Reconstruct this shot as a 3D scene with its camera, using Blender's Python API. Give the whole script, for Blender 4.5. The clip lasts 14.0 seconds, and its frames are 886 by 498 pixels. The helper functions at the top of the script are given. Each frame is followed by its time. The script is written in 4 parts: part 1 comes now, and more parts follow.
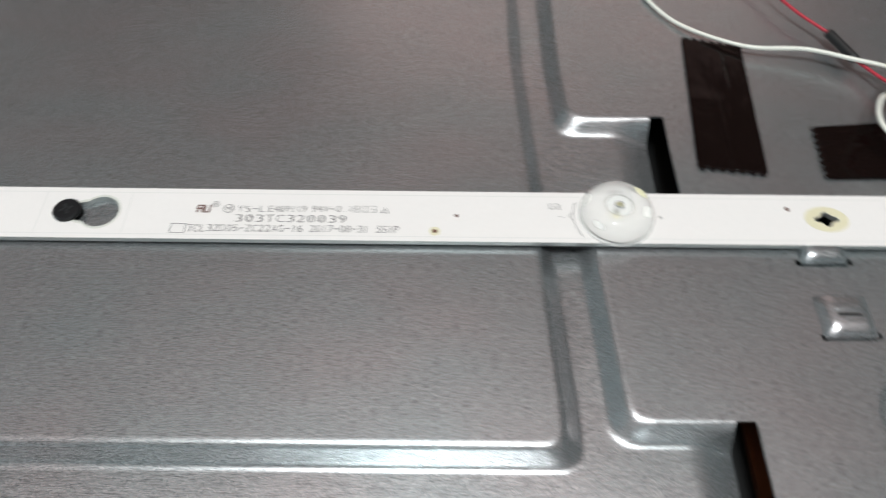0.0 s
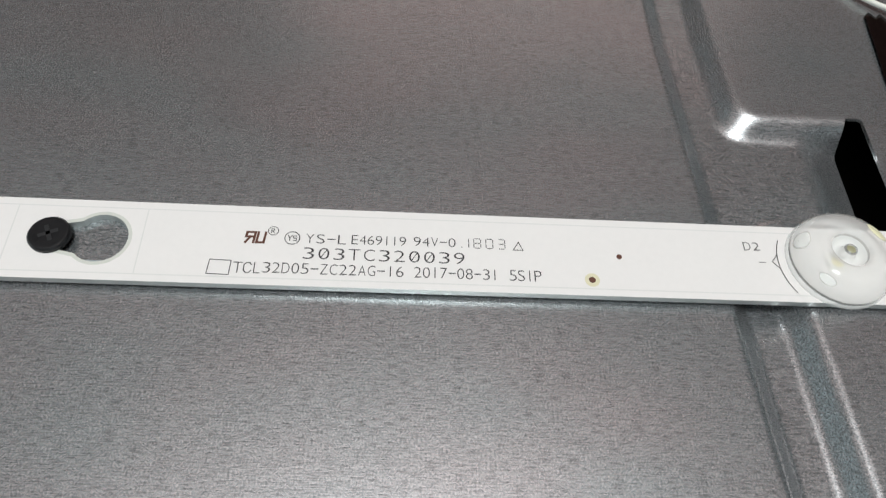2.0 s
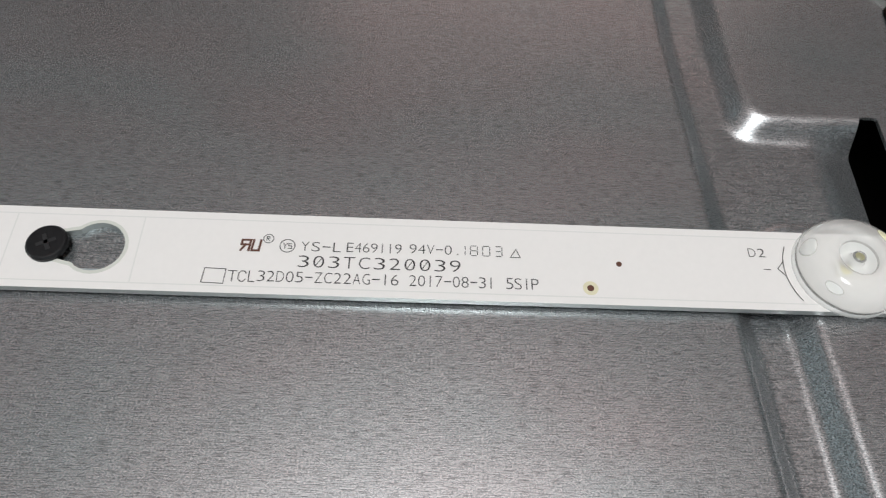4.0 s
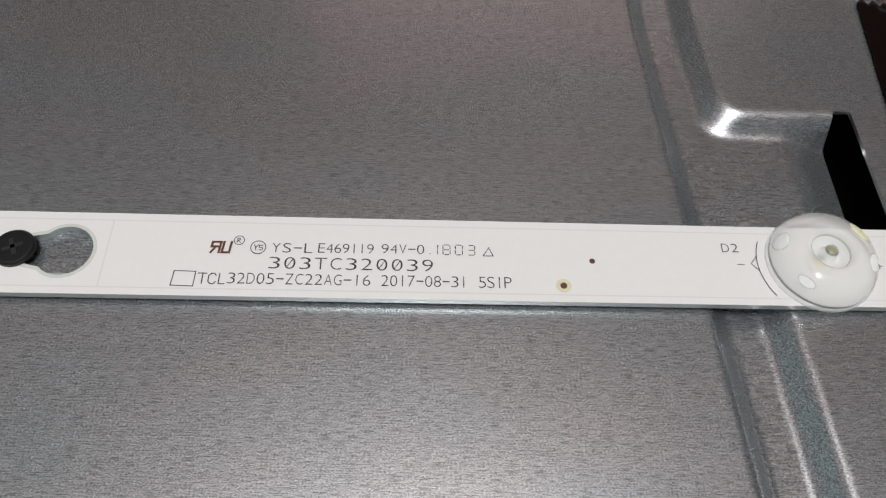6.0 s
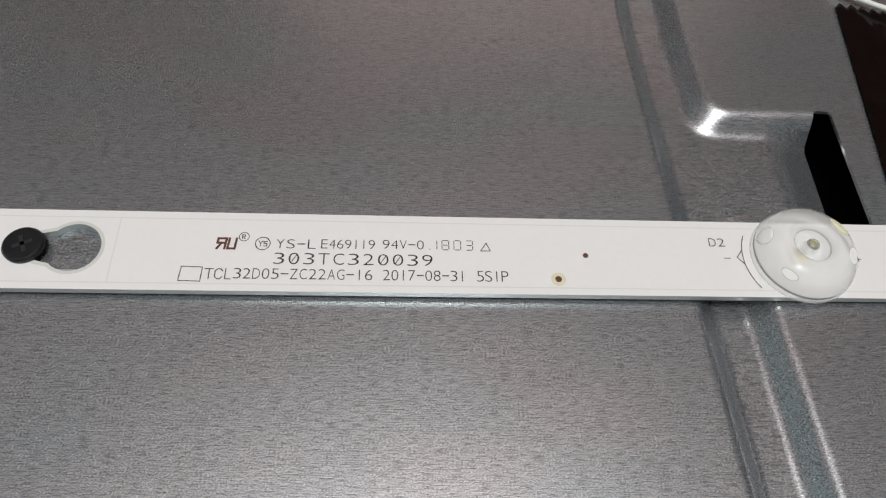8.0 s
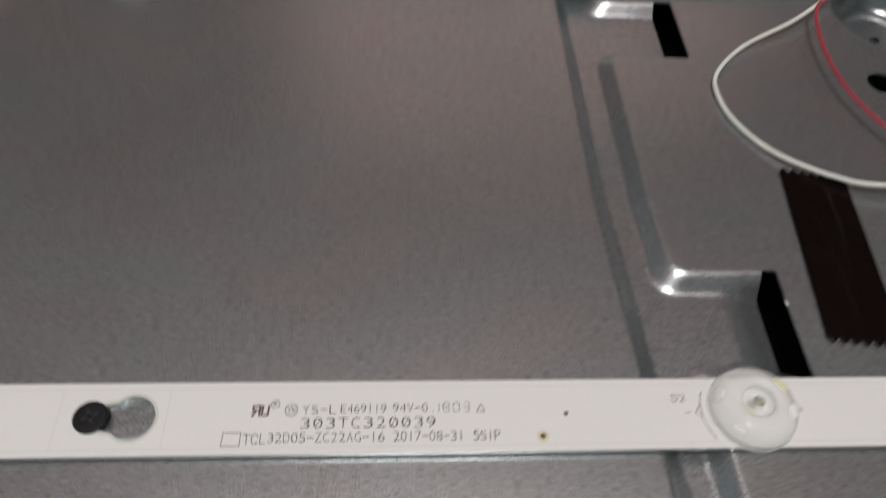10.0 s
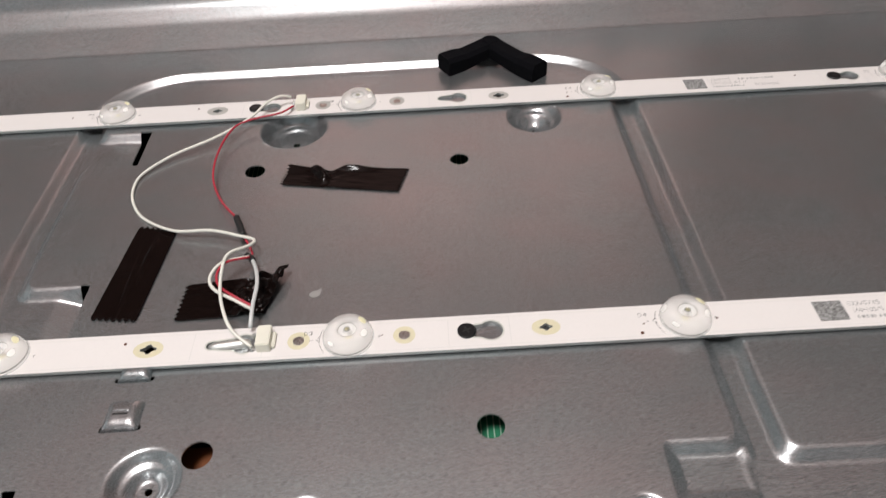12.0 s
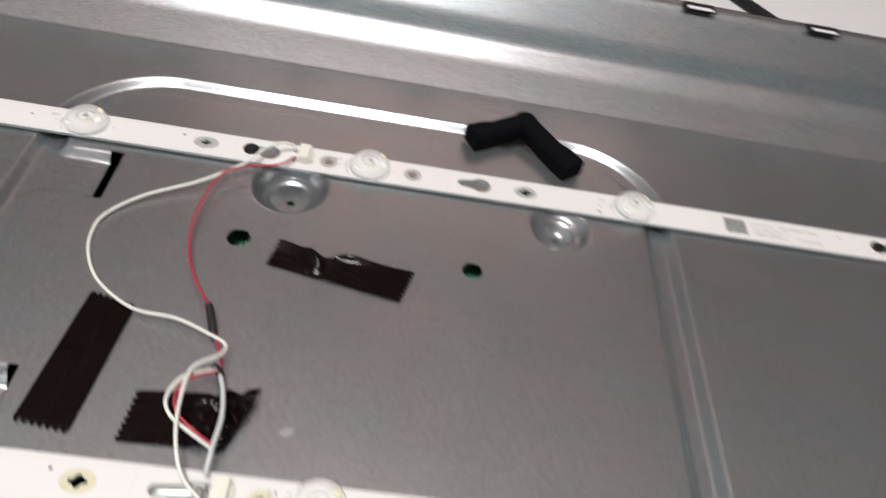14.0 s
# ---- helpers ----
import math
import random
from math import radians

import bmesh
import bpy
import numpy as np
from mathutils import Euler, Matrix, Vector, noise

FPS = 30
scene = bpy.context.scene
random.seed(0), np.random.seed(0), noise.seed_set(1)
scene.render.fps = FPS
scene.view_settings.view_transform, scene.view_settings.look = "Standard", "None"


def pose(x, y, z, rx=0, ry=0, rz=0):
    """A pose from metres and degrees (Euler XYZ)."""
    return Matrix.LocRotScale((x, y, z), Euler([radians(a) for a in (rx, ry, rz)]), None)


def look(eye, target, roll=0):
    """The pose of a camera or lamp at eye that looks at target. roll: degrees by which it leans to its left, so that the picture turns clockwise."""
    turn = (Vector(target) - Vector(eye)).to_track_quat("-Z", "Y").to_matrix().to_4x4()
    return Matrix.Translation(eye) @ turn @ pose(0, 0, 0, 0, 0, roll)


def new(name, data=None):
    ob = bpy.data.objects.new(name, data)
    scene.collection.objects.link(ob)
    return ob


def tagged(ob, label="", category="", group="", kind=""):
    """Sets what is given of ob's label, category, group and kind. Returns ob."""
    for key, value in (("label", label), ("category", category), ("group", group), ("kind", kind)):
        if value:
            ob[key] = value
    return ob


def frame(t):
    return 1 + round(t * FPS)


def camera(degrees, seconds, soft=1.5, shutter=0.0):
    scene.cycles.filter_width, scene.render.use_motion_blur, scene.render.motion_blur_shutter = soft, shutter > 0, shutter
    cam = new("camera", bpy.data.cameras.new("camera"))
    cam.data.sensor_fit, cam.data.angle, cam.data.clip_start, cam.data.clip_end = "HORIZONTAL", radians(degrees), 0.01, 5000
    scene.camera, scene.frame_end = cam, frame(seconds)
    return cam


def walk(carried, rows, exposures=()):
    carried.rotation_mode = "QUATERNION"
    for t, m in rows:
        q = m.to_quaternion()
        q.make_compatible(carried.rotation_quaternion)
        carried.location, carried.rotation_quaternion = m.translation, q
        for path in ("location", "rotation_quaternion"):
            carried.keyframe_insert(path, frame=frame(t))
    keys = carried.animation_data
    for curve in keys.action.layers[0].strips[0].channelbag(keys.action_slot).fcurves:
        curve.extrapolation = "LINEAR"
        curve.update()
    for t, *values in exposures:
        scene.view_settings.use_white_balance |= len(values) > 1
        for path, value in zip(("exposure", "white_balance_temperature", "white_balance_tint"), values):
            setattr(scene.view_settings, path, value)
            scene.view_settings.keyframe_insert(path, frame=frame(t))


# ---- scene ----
cam = camera(63.4, 14.0, soft=1.2, shutter=0.9)
PATH = [
    (0, (-0.09458, -0.10716, 0.14340), (-0.0932, 1.0278, -1.5034), 0.68),
    (0.5, (-0.11125, -0.10037, 0.13573), (-0.0868, 1.0561, -1.4958), 4.68),
    (1, (-0.12014, -0.08552, 0.12327), (-0.0471, 1.0189, -1.5425), 5.03),
    (1.5, (-0.12897, -0.07362, 0.11586), (-0.0286, 0.9870, -1.5767), 6.17),
    (2, (-0.13020, -0.06414, 0.10704), (0.0040, 0.9827, -1.5918), 8.28),
    (4.3, (-0.12316, -0.05893, 0.10808), (-0.0630, 0.9368, -1.6254), 4.88),
    (4.5, (-0.12171, -0.05809, 0.10790), (-0.0615, 0.9242, -1.6332), 4.85),
    (5, (-0.12082, -0.06104, 0.10643), (-0.0561, 0.9679, -1.6074), 4.70),
    (5.5, (-0.12210, -0.05806, 0.10907), (-0.0510, 0.9429, -1.6210), 4.84),
    (6, (-0.12186, -0.05995, 0.10751), (-0.0354, 0.9526, -1.6151), 5.36),
    (6.5, (-0.12305, -0.06143, 0.10871), (-0.0187, 0.9563, -1.6098), 5.96),
    (7, (-0.12224, -0.06289, 0.10976), (-0.0174, 0.9584, -1.6066), 5.83),
    (9.5, (-0.12871, -0.06079, 0.11654), (0.0456, 0.9322, -1.6108), 9.57),
    (10, (-0.12545, -0.05827, 0.14167), (-0.0077, 1.1081, -1.4787), 4.80),
    (10.5, (-0.09131, -0.09277, 0.16254), (-0.0212, 1.0869, -1.4510), 3.08),
    (11, (-0.00152, -0.15570, 0.19888), (0.0835, 1.1476, -1.3158), 2.39),
    (11.5, (0.07268, -0.17092, 0.19296), (0.2339, 1.1994, -1.2549), 1.52),
    (12, (0.10732, -0.16637, 0.20149), (0.1098, 1.2860, -1.1736), -3.18),
    (12.5, (0.10951, -0.17063, 0.21327), (0.1935, 1.2684, -1.1731), 0.03),
    (13, (0.10442, -0.16971, 0.22309), (0.2587, 1.2792, -1.1469), 5.90),
    (13.5, (0.09764, -0.13262, 0.22221), (0.3007, 1.2634, -1.1955), 10.95),
    (14, (0.07957, -0.08663, 0.22360), (0.2466, 1.2550, -1.2502), 13.74),
]
walk(cam, [(t, look(eye, target, roll)) for t, eye, target, roll in PATH], [(0, 0.02, 6600, 10), (1, -0.14, 6600, 10), (2, -0.10, 6600, 10), (4.5, -0.25, 6650, 12), (9.5, -0.38, 6750, 14), (10, -0.54, 6900, 15), (10.5, -0.62, 7150, 18), (11, -0.58, 7300, 21), (11.5, -0.28, 7250, 21), (12, 0.02, 7100, 19), (12.5, 0.08, 7050, 18), (13, 0.08, 7000, 18), (13.5, 0.08, 6900, 16), (14, 0.10, 6850, 16)])
# exposure and light settings
LAMP_X, LAMP_Y, LAMP_Z, LAMP_W = -0.08, -0.32, 1.30, 62.0
LAMP_COLOUR = (0.90, 1.0, 1.03)
STEEL_COLOUR = (0.434, 0.452, 0.460)
STEEL_WARM, STEEL_COOL = (0.455, 0.448, 0.455), (0.418, 0.456, 0.466)
scene.view_settings.exposure = 0.0
# the far wall's pressed profile: run from the crease and height
BEAD_Q = (0, 0.0193, 0.0290, 0.0340, 0.0500, 0.0523, 0.0620)
BEAD_Z = (0, 0.0086, 0.0157, 0.0243, 0.0432, 0.0440, 0.0440)
BEAD_END = 0.366

# ---- light ----
world = bpy.data.worlds.new("world")
scene.world = world
world.use_nodes = True
world.node_tree.nodes["Background"].inputs[0].default_value = (0.5, 0.5, 0.52, 1)
world.node_tree.nodes["Background"].inputs[1].default_value = 0.02


def globe_lamp(name, place, radius, watts, colour):
    data = bpy.data.lights.new(name, "POINT")
    data.shadow_soft_size, data.energy, data.color = radius, watts, colour
    ob = new(name, data)
    ob.location = place
    return ob


globe_lamp("room_lamp_light", (LAMP_X, LAMP_Y, LAMP_Z), 0.17, LAMP_W, LAMP_COLOUR)


# ---- materials ----
def material(name, colour, rough=0.5, metal=0.0, **more):
    m = bpy.data.materials.new(name)
    m.use_nodes = True
    b = m.node_tree.nodes["Principled BSDF"]
    b.inputs["Base Color"].default_value = (*colour, 1)
    b.inputs["Roughness"].default_value = rough
    b.inputs["Metallic"].default_value = metal
    for key, value in more.items():
        b.inputs[key.replace("_", " ")].default_value = value
    return m


def grain(m, stretch=(1, 1, 1), scale=400, amount=0.25, bump=0.1, rough=(0.3, 0.5), second=40, depth=0.0002):
    """Two scales of noise on colour, gloss and relief, in object space."""
    t = m.node_tree
    b = t.nodes["Principled BSDF"]
    base = b.inputs["Base Color"].default_value[:]
    where = t.nodes.new("ShaderNodeTexCoord")
    mapping = t.nodes.new("ShaderNodeMapping")
    mapping.inputs["Scale"].default_value = stretch
    t.links.new(where.outputs["Object"], mapping.inputs["Vector"])
    fine, broad = t.nodes.new("ShaderNodeTexNoise"), t.nodes.new("ShaderNodeTexNoise")
    fine.inputs["Scale"].default_value, fine.inputs["Detail"].default_value = scale, 4
    broad.inputs["Scale"].default_value, broad.inputs["Detail"].default_value = second, 3
    t.links.new(mapping.outputs[0], fine.inputs["Vector"])
    t.links.new(where.outputs["Object"], broad.inputs["Vector"])
    add = t.nodes.new("ShaderNodeMath")
    add.operation = "MULTIPLY_ADD"
    add.inputs[1].default_value = 0.30
    t.links.new(broad.outputs["Fac"], add.inputs[0])
    t.links.new(fine.outputs["Fac"], add.inputs[2])
    shade = t.nodes.new("ShaderNodeMapRange")
    shade.inputs["From Min"].default_value, shade.inputs["From Max"].default_value = 0.35, 0.95
    shade.inputs["To Min"].default_value, shade.inputs["To Max"].default_value = 1 - amount, 1 + amount
    t.links.new(add.outputs[0], shade.inputs["Value"])
    mix = t.nodes.new("ShaderNodeVectorMath")
    mix.operation = "SCALE"
    mix.inputs[0].default_value = base[:3]
    t.links.new(shade.outputs[0], mix.inputs["Scale"])
    t.links.new(mix.outputs[0], b.inputs["Base Color"])
    gloss = t.nodes.new("ShaderNodeMapRange")
    gloss.inputs["From Min"].default_value, gloss.inputs["From Max"].default_value = 0.35, 0.95
    gloss.inputs["To Min"].default_value, gloss.inputs["To Max"].default_value = rough
    t.links.new(add.outputs[0], gloss.inputs["Value"])
    t.links.new(gloss.outputs[0], b.inputs["Roughness"])
    relief = t.nodes.new("ShaderNodeBump")
    relief.inputs["Strength"].default_value, relief.inputs["Distance"].default_value = bump, depth
    t.links.new(fine.outputs["Fac"], relief.inputs["Height"])
    t.links.new(relief.outputs[0], b.inputs["Normal"])
    return m



def steel():
    """Galvanised sheet: fine granular zinc, sparse dark rolling dashes along x, faint broad clouds."""
    m = material("galvanised_steel", STEEL_COLOUR, 0.45, 0.85)
    t = m.node_tree
    b = t.nodes["Principled BSDF"]
    where = t.nodes.new("ShaderNodeTexCoord")

    def layer(stretch, scale, detail, low, high, to_low, to_high):
        mapping, tex, span = t.nodes.new("ShaderNodeMapping"), t.nodes.new("ShaderNodeTexNoise"), t.nodes.new("ShaderNodeMapRange")
        mapping.inputs["Scale"].default_value = stretch
        tex.inputs["Scale"].default_value, tex.inputs["Detail"].default_value = scale, detail
        span.inputs["From Min"].default_value, span.inputs["From Max"].default_value = low, high
        span.inputs["To Min"].default_value, span.inputs["To Max"].default_value = to_low, to_high
        t.links.new(where.outputs["Object"], mapping.inputs["Vector"])
        t.links.new(mapping.outputs[0], tex.inputs["Vector"])
        t.links.new(tex.outputs["Fac"], span.inputs["Value"])
        return tex.outputs["Fac"], span.outputs[0]

    def times(a, c):
        node = t.nodes.new("ShaderNodeMath")
        node.operation = "MULTIPLY"
        t.links.new(a, node.inputs[0])
        t.links.new(c, node.inputs[1])
        return node.outputs[0]

    grains, speck = layer((0.6, 1, 1), 4800, 2, 0.3, 0.7, 0.45, 1.55)
    _, dash = layer((0.075, 1, 1), 6200, 1, 0.36, 0.52, 0.64, 1.09)
    _, roll = layer((0.03, 1, 1), 1500, 3, 0.3, 0.7, 0.93, 1.06)
    clouds, cloud = layer((1, 1, 1), 20, 3, 0.3, 0.7, 0.96, 1.04)
    shade = times(times(speck, dash), times(roll, cloud))
    tint = t.nodes.new("ShaderNodeVectorMath")
    tint.operation = "SCALE"
    # random warm-cool tint put in for reflected lamp and wall colour
    hue = t.nodes.new("ShaderNodeMix")
    hue.data_type = "RGBA"
    hue.inputs["A"].default_value, hue.inputs["B"].default_value = (*STEEL_WARM, 1), (*STEEL_COOL, 1)
    _, drift = layer((0.6, 1, 1), 45, 1, 0.30, 0.70, 0.0, 1.0)
    t.links.new(drift, hue.inputs["Factor"])
    t.links.new(hue.outputs["Result"], tint.inputs[0])
    t.links.new(shade, tint.inputs["Scale"])
    t.links.new(tint.outputs[0], b.inputs["Base Color"])
    gloss = t.nodes.new("ShaderNodeMapRange")
    gloss.inputs["From Min"].default_value, gloss.inputs["From Max"].default_value = 0.3, 0.7
    gloss.inputs["To Min"].default_value, gloss.inputs["To Max"].default_value = 0.33, 0.22
    t.links.new(grains, gloss.inputs["Value"])
    t.links.new(gloss.outputs[0], b.inputs["Roughness"])
    relief = t.nodes.new("ShaderNodeBump")
    relief.inputs["Strength"].default_value, relief.inputs["Distance"].default_value = 0.12, 0.00008
    t.links.new(grains, relief.inputs["Height"])
    t.links.new(relief.outputs[0], b.inputs["Normal"])
    return m


STEEL = steel()
WHITE = grain(material("solder_mask_white", (0.755, 0.722, 0.700), 0.35), (1, 1, 1), 900, 0.015, 0.03, (0.3, 0.4), 60)
EDGE = material("board_edge", (0.45, 0.47, 0.46), 0.4, 0.6)
MASK_LINE = material("mask_line", (0.66, 0.645, 0.62), 0.35)
MASK_EDGE = material("mask_border", (0.58, 0.58, 0.53), 0.35)
INK = material("silkscreen_ink", (0.035, 0.03, 0.03), 0.55)
INK_BROWN = material("brown_print", (0.10, 0.035, 0.02), 0.5)
LAMINATE = grain(material("bare_laminate", (0.66, 0.61, 0.43), 0.45), (1, 1, 1), 900, 0.05, 0.05, (0.4, 0.5))
GREY_PAD = material("bare_pad_grey", (0.50, 0.50, 0.47), 0.4, 0.3)
SOLDER = grain(material("solder", (0.6, 0.6, 0.58), 0.3, 1.0), (1, 1, 1), 1500, 0.1, 0.2, (0.2, 0.4))
HOOK = grain(material("bright_hook", (0.82, 0.82, 0.79), 0.5, 1.0), (1, 1, 1), 1500, 0.1, 0.2, (0.4, 0.6))
TAPE_STICKY = material("adhesive_pad", (0.30, 0.33, 0.34), 0.6)
SCREW_BLACK = grain(material("black_oxide", (0.012, 0.012, 0.013), 0.4, 0.4), (1, 1, 1), 1500, 0.2, 0.15, (0.3, 0.5))
SCREW_GLINT = material("glinting_recess", (0.05, 0.05, 0.052), 0.35, 0.6)
LENS = material("clear_lens", (0.70, 0.67, 0.645), 0.05, 0.0, IOR=1.49, Alpha=0.42)
PHOSPHOR_DIM = material("olive_tip", (0.34, 0.32, 0.20), 0.3)
LENS_CORE = material("lens_core", (0.74, 0.74, 0.72), 0.05, 0.0, IOR=1.49, Alpha=0.5)
LENS_FOOT = material("lens_foot", (0.95, 0.94, 0.90), 0.06, 0.0, IOR=1.49, Alpha=0.75)
LENS_GLUE = grain(material("lens_glue", (0.80, 0.77, 0.52), 0.2), (1, 5, 1), 900, 0.25, 0.05, (0.1, 0.25))
LENS_SKIRT = material("lens_skirt", (0.70, 0.69, 0.67), 0.06, 0.0, IOR=1.49, Alpha=0.42)
LENS_LINE = material("lens_foot_line", (0.40, 0.38, 0.36), 0.08, 0.0, IOR=1.49, Alpha=0.5)
LENS_RIM = material("lens_rim", (0.13, 0.13, 0.12), 0.08, 0.0, IOR=1.49, Alpha=0.6)
CHIP = material("led_package", (0.78, 0.77, 0.70), 0.4)
PHOSPHOR = material("yellow_phosphor", (0.72, 0.62, 0.16), 0.5)
TAPE = grain(material("dark_vinyl_tape", (0.0055, 0.0029, 0.0025), 0.25, 0.0, Specular_IOR_Level=0.13), (1, 1, 1), 300, 0.10, 0.08, (0.10, 0.17), 60, 0.0004)
FOAM = grain(material("black_foam", (0.004, 0.004, 0.005), 0.85, 0.0, Specular_IOR_Level=0.05), (1, 1, 1), 900, 0.4, 0.5, (0.8, 0.95), 90, 0.0004)
WIRE_WHITE = grain(material("white_wire_sheath", (0.74, 0.73, 0.66), 0.4), (1, 1, 1), 700, 0.04, 0.03, (0.35, 0.5))
WIRE_GREY = grain(material("translucent_sleeve", (0.55, 0.56, 0.55), 0.3), (1, 1, 1), 700, 0.05, 0.03, (0.25, 0.4))
WIRE_RED = grain(material("red_wire_sheath", (0.44, 0.028, 0.048), 0.4), (1, 1, 1), 700, 0.05, 0.03, (0.35, 0.5))
SHRINK = material("black_heat_shrink", (0.012, 0.012, 0.012), 0.5)
NYLON = grain(material("ivory_nylon", (0.74, 0.72, 0.62), 0.45), (1, 1, 1), 500, 0.03, 0.05, (0.4, 0.5))
PCB = grain(material("green_circuit_board", (0.01, 0.16, 0.08), 0.35), (1, 1, 1), 200, 0.2, 0.05, (0.3, 0.45), 80)
PHENOLIC = grain(material("brown_laminate", (0.16, 0.05, 0.016), 0.45), (1, 1, 1), 300, 0.15, 0.05, (0.4, 0.5), 60)
PCB_LINE = material("circuit_legend", (0.45, 0.55, 0.45), 0.5)
PLASTIC = grain(material("black_plastic", (0.010, 0.010, 0.010), 0.5, 0.0, Specular_IOR_Level=0.25), (1, 1, 1), 1200, 0.15, 0.15, (0.4, 0.6))
TABLE = grain(material("white_table_top", (0.78, 0.77, 0.76), 0.45), (1, 1, 1), 120, 0.03, 0.05, (0.4, 0.5), 6)
REFLECTOR_ROSE = grain(material("rose_reflector", (0.68, 0.46, 0.42), 0.9), (1, 1, 1), 60, 0.06, 0.1, (0.85, 0.95), 3, 0.002)
# tints of the unseen room surfaces, set by what the steel should mirror
PLASTER_PALE = grain(material("pale_plaster", (0.77, 0.61, 0.58), 0.9), (1, 1, 1), 60, 0.06, 0.1, (0.85, 0.95), 3, 0.002)
PLASTER_DIM = grain(material("dim_reflection_plaster", (0.225, 0.145, 0.13), 0.9), (1, 1, 1), 60, 0.06, 0.1, (0.85, 0.95), 3, 0.002)
PLASTER_COOL = grain(material("cool_pale_plaster", (0.42, 0.52, 0.545), 0.9), (1, 1, 1), 60, 0.06, 0.1, (0.85, 0.95), 3, 0.002)
PLASTER_GREY = grain(material("grey_plaster", (0.16, 0.185, 0.19), 0.9), (1, 1, 1), 60, 0.06, 0.1, (0.85, 0.95), 3, 0.002)
FLOORING = grain(material("room_flooring", (0.18, 0.14, 0.11), 0.7), (1, 6, 1), 8, 0.2, 0.1, (0.6, 0.8), 2, 0.002)
SMEAR = grain(material("dried_glue", (0.29, 0.275, 0.265), 0.5), (1, 1, 1), 500, 0.1, 0.2, (0.4, 0.6))


# ---- mesh helpers ----
def mesh_object(name, bm, mat, smooth=False):
    me = bpy.data.meshes.new(name)
    bm.normal_update()
    bm.to_mesh(me)
    bm.free()
    for m in (mat if isinstance(mat, (list, tuple)) else [mat]):
        me.materials.append(m)
    if smooth:
        me.polygons.foreach_set("use_smooth", [True] * len(me.polygons))
    return new(name, me)


def part(name, bm, mat, parent, label="", smooth=False):
    ob = mesh_object(name, bm, mat, smooth)
    ob.parent = parent
    if label:
        tagged(ob, label)
    return ob


def thing(name, place, label, category, group="", kind="", turn=0.0):
    ob = new(name)
    ob.empty_display_size = 0.01
    ob.matrix_basis = pose(*place, 0, 0, turn)
    return tagged(ob, label, category, group, kind)


def box_bm(x0, x1, y0, y1, z0, z1, bevel=0.0):
    bm = bmesh.new()
    m = Matrix.LocRotScale(((x0 + x1) / 2, (y0 + y1) / 2, (z0 + z1) / 2), None, (x1 - x0, y1 - y0, z1 - z0))
    bmesh.ops.create_cube(bm, size=1, matrix=m)
    if bevel:
        bmesh.ops.bevel(bm, geom=bm.edges[:], offset=bevel, segments=2, affect="EDGES")
    return bm


def revolve(profile, n=32, at=(0, 0, 0)):
    """A turned body from (radius, height) pairs."""
    bm = bmesh.new()
    rings = []
    for r, z in profile:
        if r < 1e-6:
            rings.append([bm.verts.new((at[0], at[1], at[2] + z))])
        else:
            rings.append([bm.verts.new((at[0] + r * math.cos(2 * math.pi * k / n), at[1] + r * math.sin(2 * math.pi * k / n), at[2] + z)) for k in range(n)])
    for a, b in zip(rings, rings[1:]):
        for k in range(n):
            q = [a[k % len(a)], a[(k + 1) % len(a)], b[(k + 1) % len(b)], b[k % len(b)]]
            q = list(dict.fromkeys(q))
            if len(q) > 2:
                bm.faces.new(q)
    bmesh.ops.recalc_face_normals(bm, faces=bm.faces[:])
    return bm


def plate_bm(outline, holes, z0, z1):
    """A flat plate between two heights with holes through it."""
    bm = bmesh.new()
    edges = []
    for loop in (outline, *holes):
        vs = [bm.verts.new((x, y, z1)) for x, y in loop]
        edges += [bm.edges.new((vs[k], vs[(k + 1) % len(vs)])) for k in range(len(vs))]
    bmesh.ops.triangle_fill(bm, use_beauty=True, use_dissolve=False, edges=edges)
    for f in bm.faces:
        f.normal_update()
        if f.normal.z < 0:
            f.normal_flip()
    top = bm.faces[:]
    made = bmesh.ops.extrude_face_region(bm, geom=top)
    for v in made["geom"]:
        if isinstance(v, bmesh.types.BMVert):
            v.co.z = z1
    low = [v for f in top for v in f.verts]
    for v in set(low):
        v.co.z = z0
    for f in top:
        f.normal_flip()
    bmesh.ops.recalc_face_normals(bm, faces=bm.faces[:])
    return bm


def smooth_line(points, n):
    """A soft curve through the points (Catmull-Rom), n pieces between each pair."""
    p = [Vector(q) for q in points]
    p = [2 * p[0] - p[1]] + p + [2 * p[-1] - p[-2]]
    out = []
    for a, b, c, d in zip(p, p[1:], p[2:], p[3:]):
        for k in range(n):
            s = k / n
            out.append(0.5 * (2 * b + (c - a) * s + (2 * a - 5 * b + 4 * c - d) * s * s + (3 * b - a - 3 * c + d) * s ** 3))
    return out + [p[-2]]


def tube(points, r, n=6, sides=10):
    line = smooth_line(points, n)
    bm = bmesh.new()
    rings = []
    up = Vector((0, 0, 1))
    for k, q in enumerate(line):
        way = (line[min(k + 1, len(line) - 1)] - line[max(k - 1, 0)]).normalized()
        side = way.cross(up)
        side = side.normalized() if side.length > 1e-4 else Vector((1, 0, 0))
        top = side.cross(way)
        rings.append([bm.verts.new(q + r * (math.cos(2 * math.pi * j / sides) * side + math.sin(2 * math.pi * j / sides) * top)) for j in range(sides)])
    for a, b in zip(rings, rings[1:]):
        for j in range(sides):
            bm.faces.new((a[j], a[(j + 1) % sides], b[(j + 1) % sides], b[j]))
    bm.faces.new(rings[0][::-1])
    bm.faces.new(rings[-1])
    bmesh.ops.recalc_face_normals(bm, faces=bm.faces[:])
    return bm


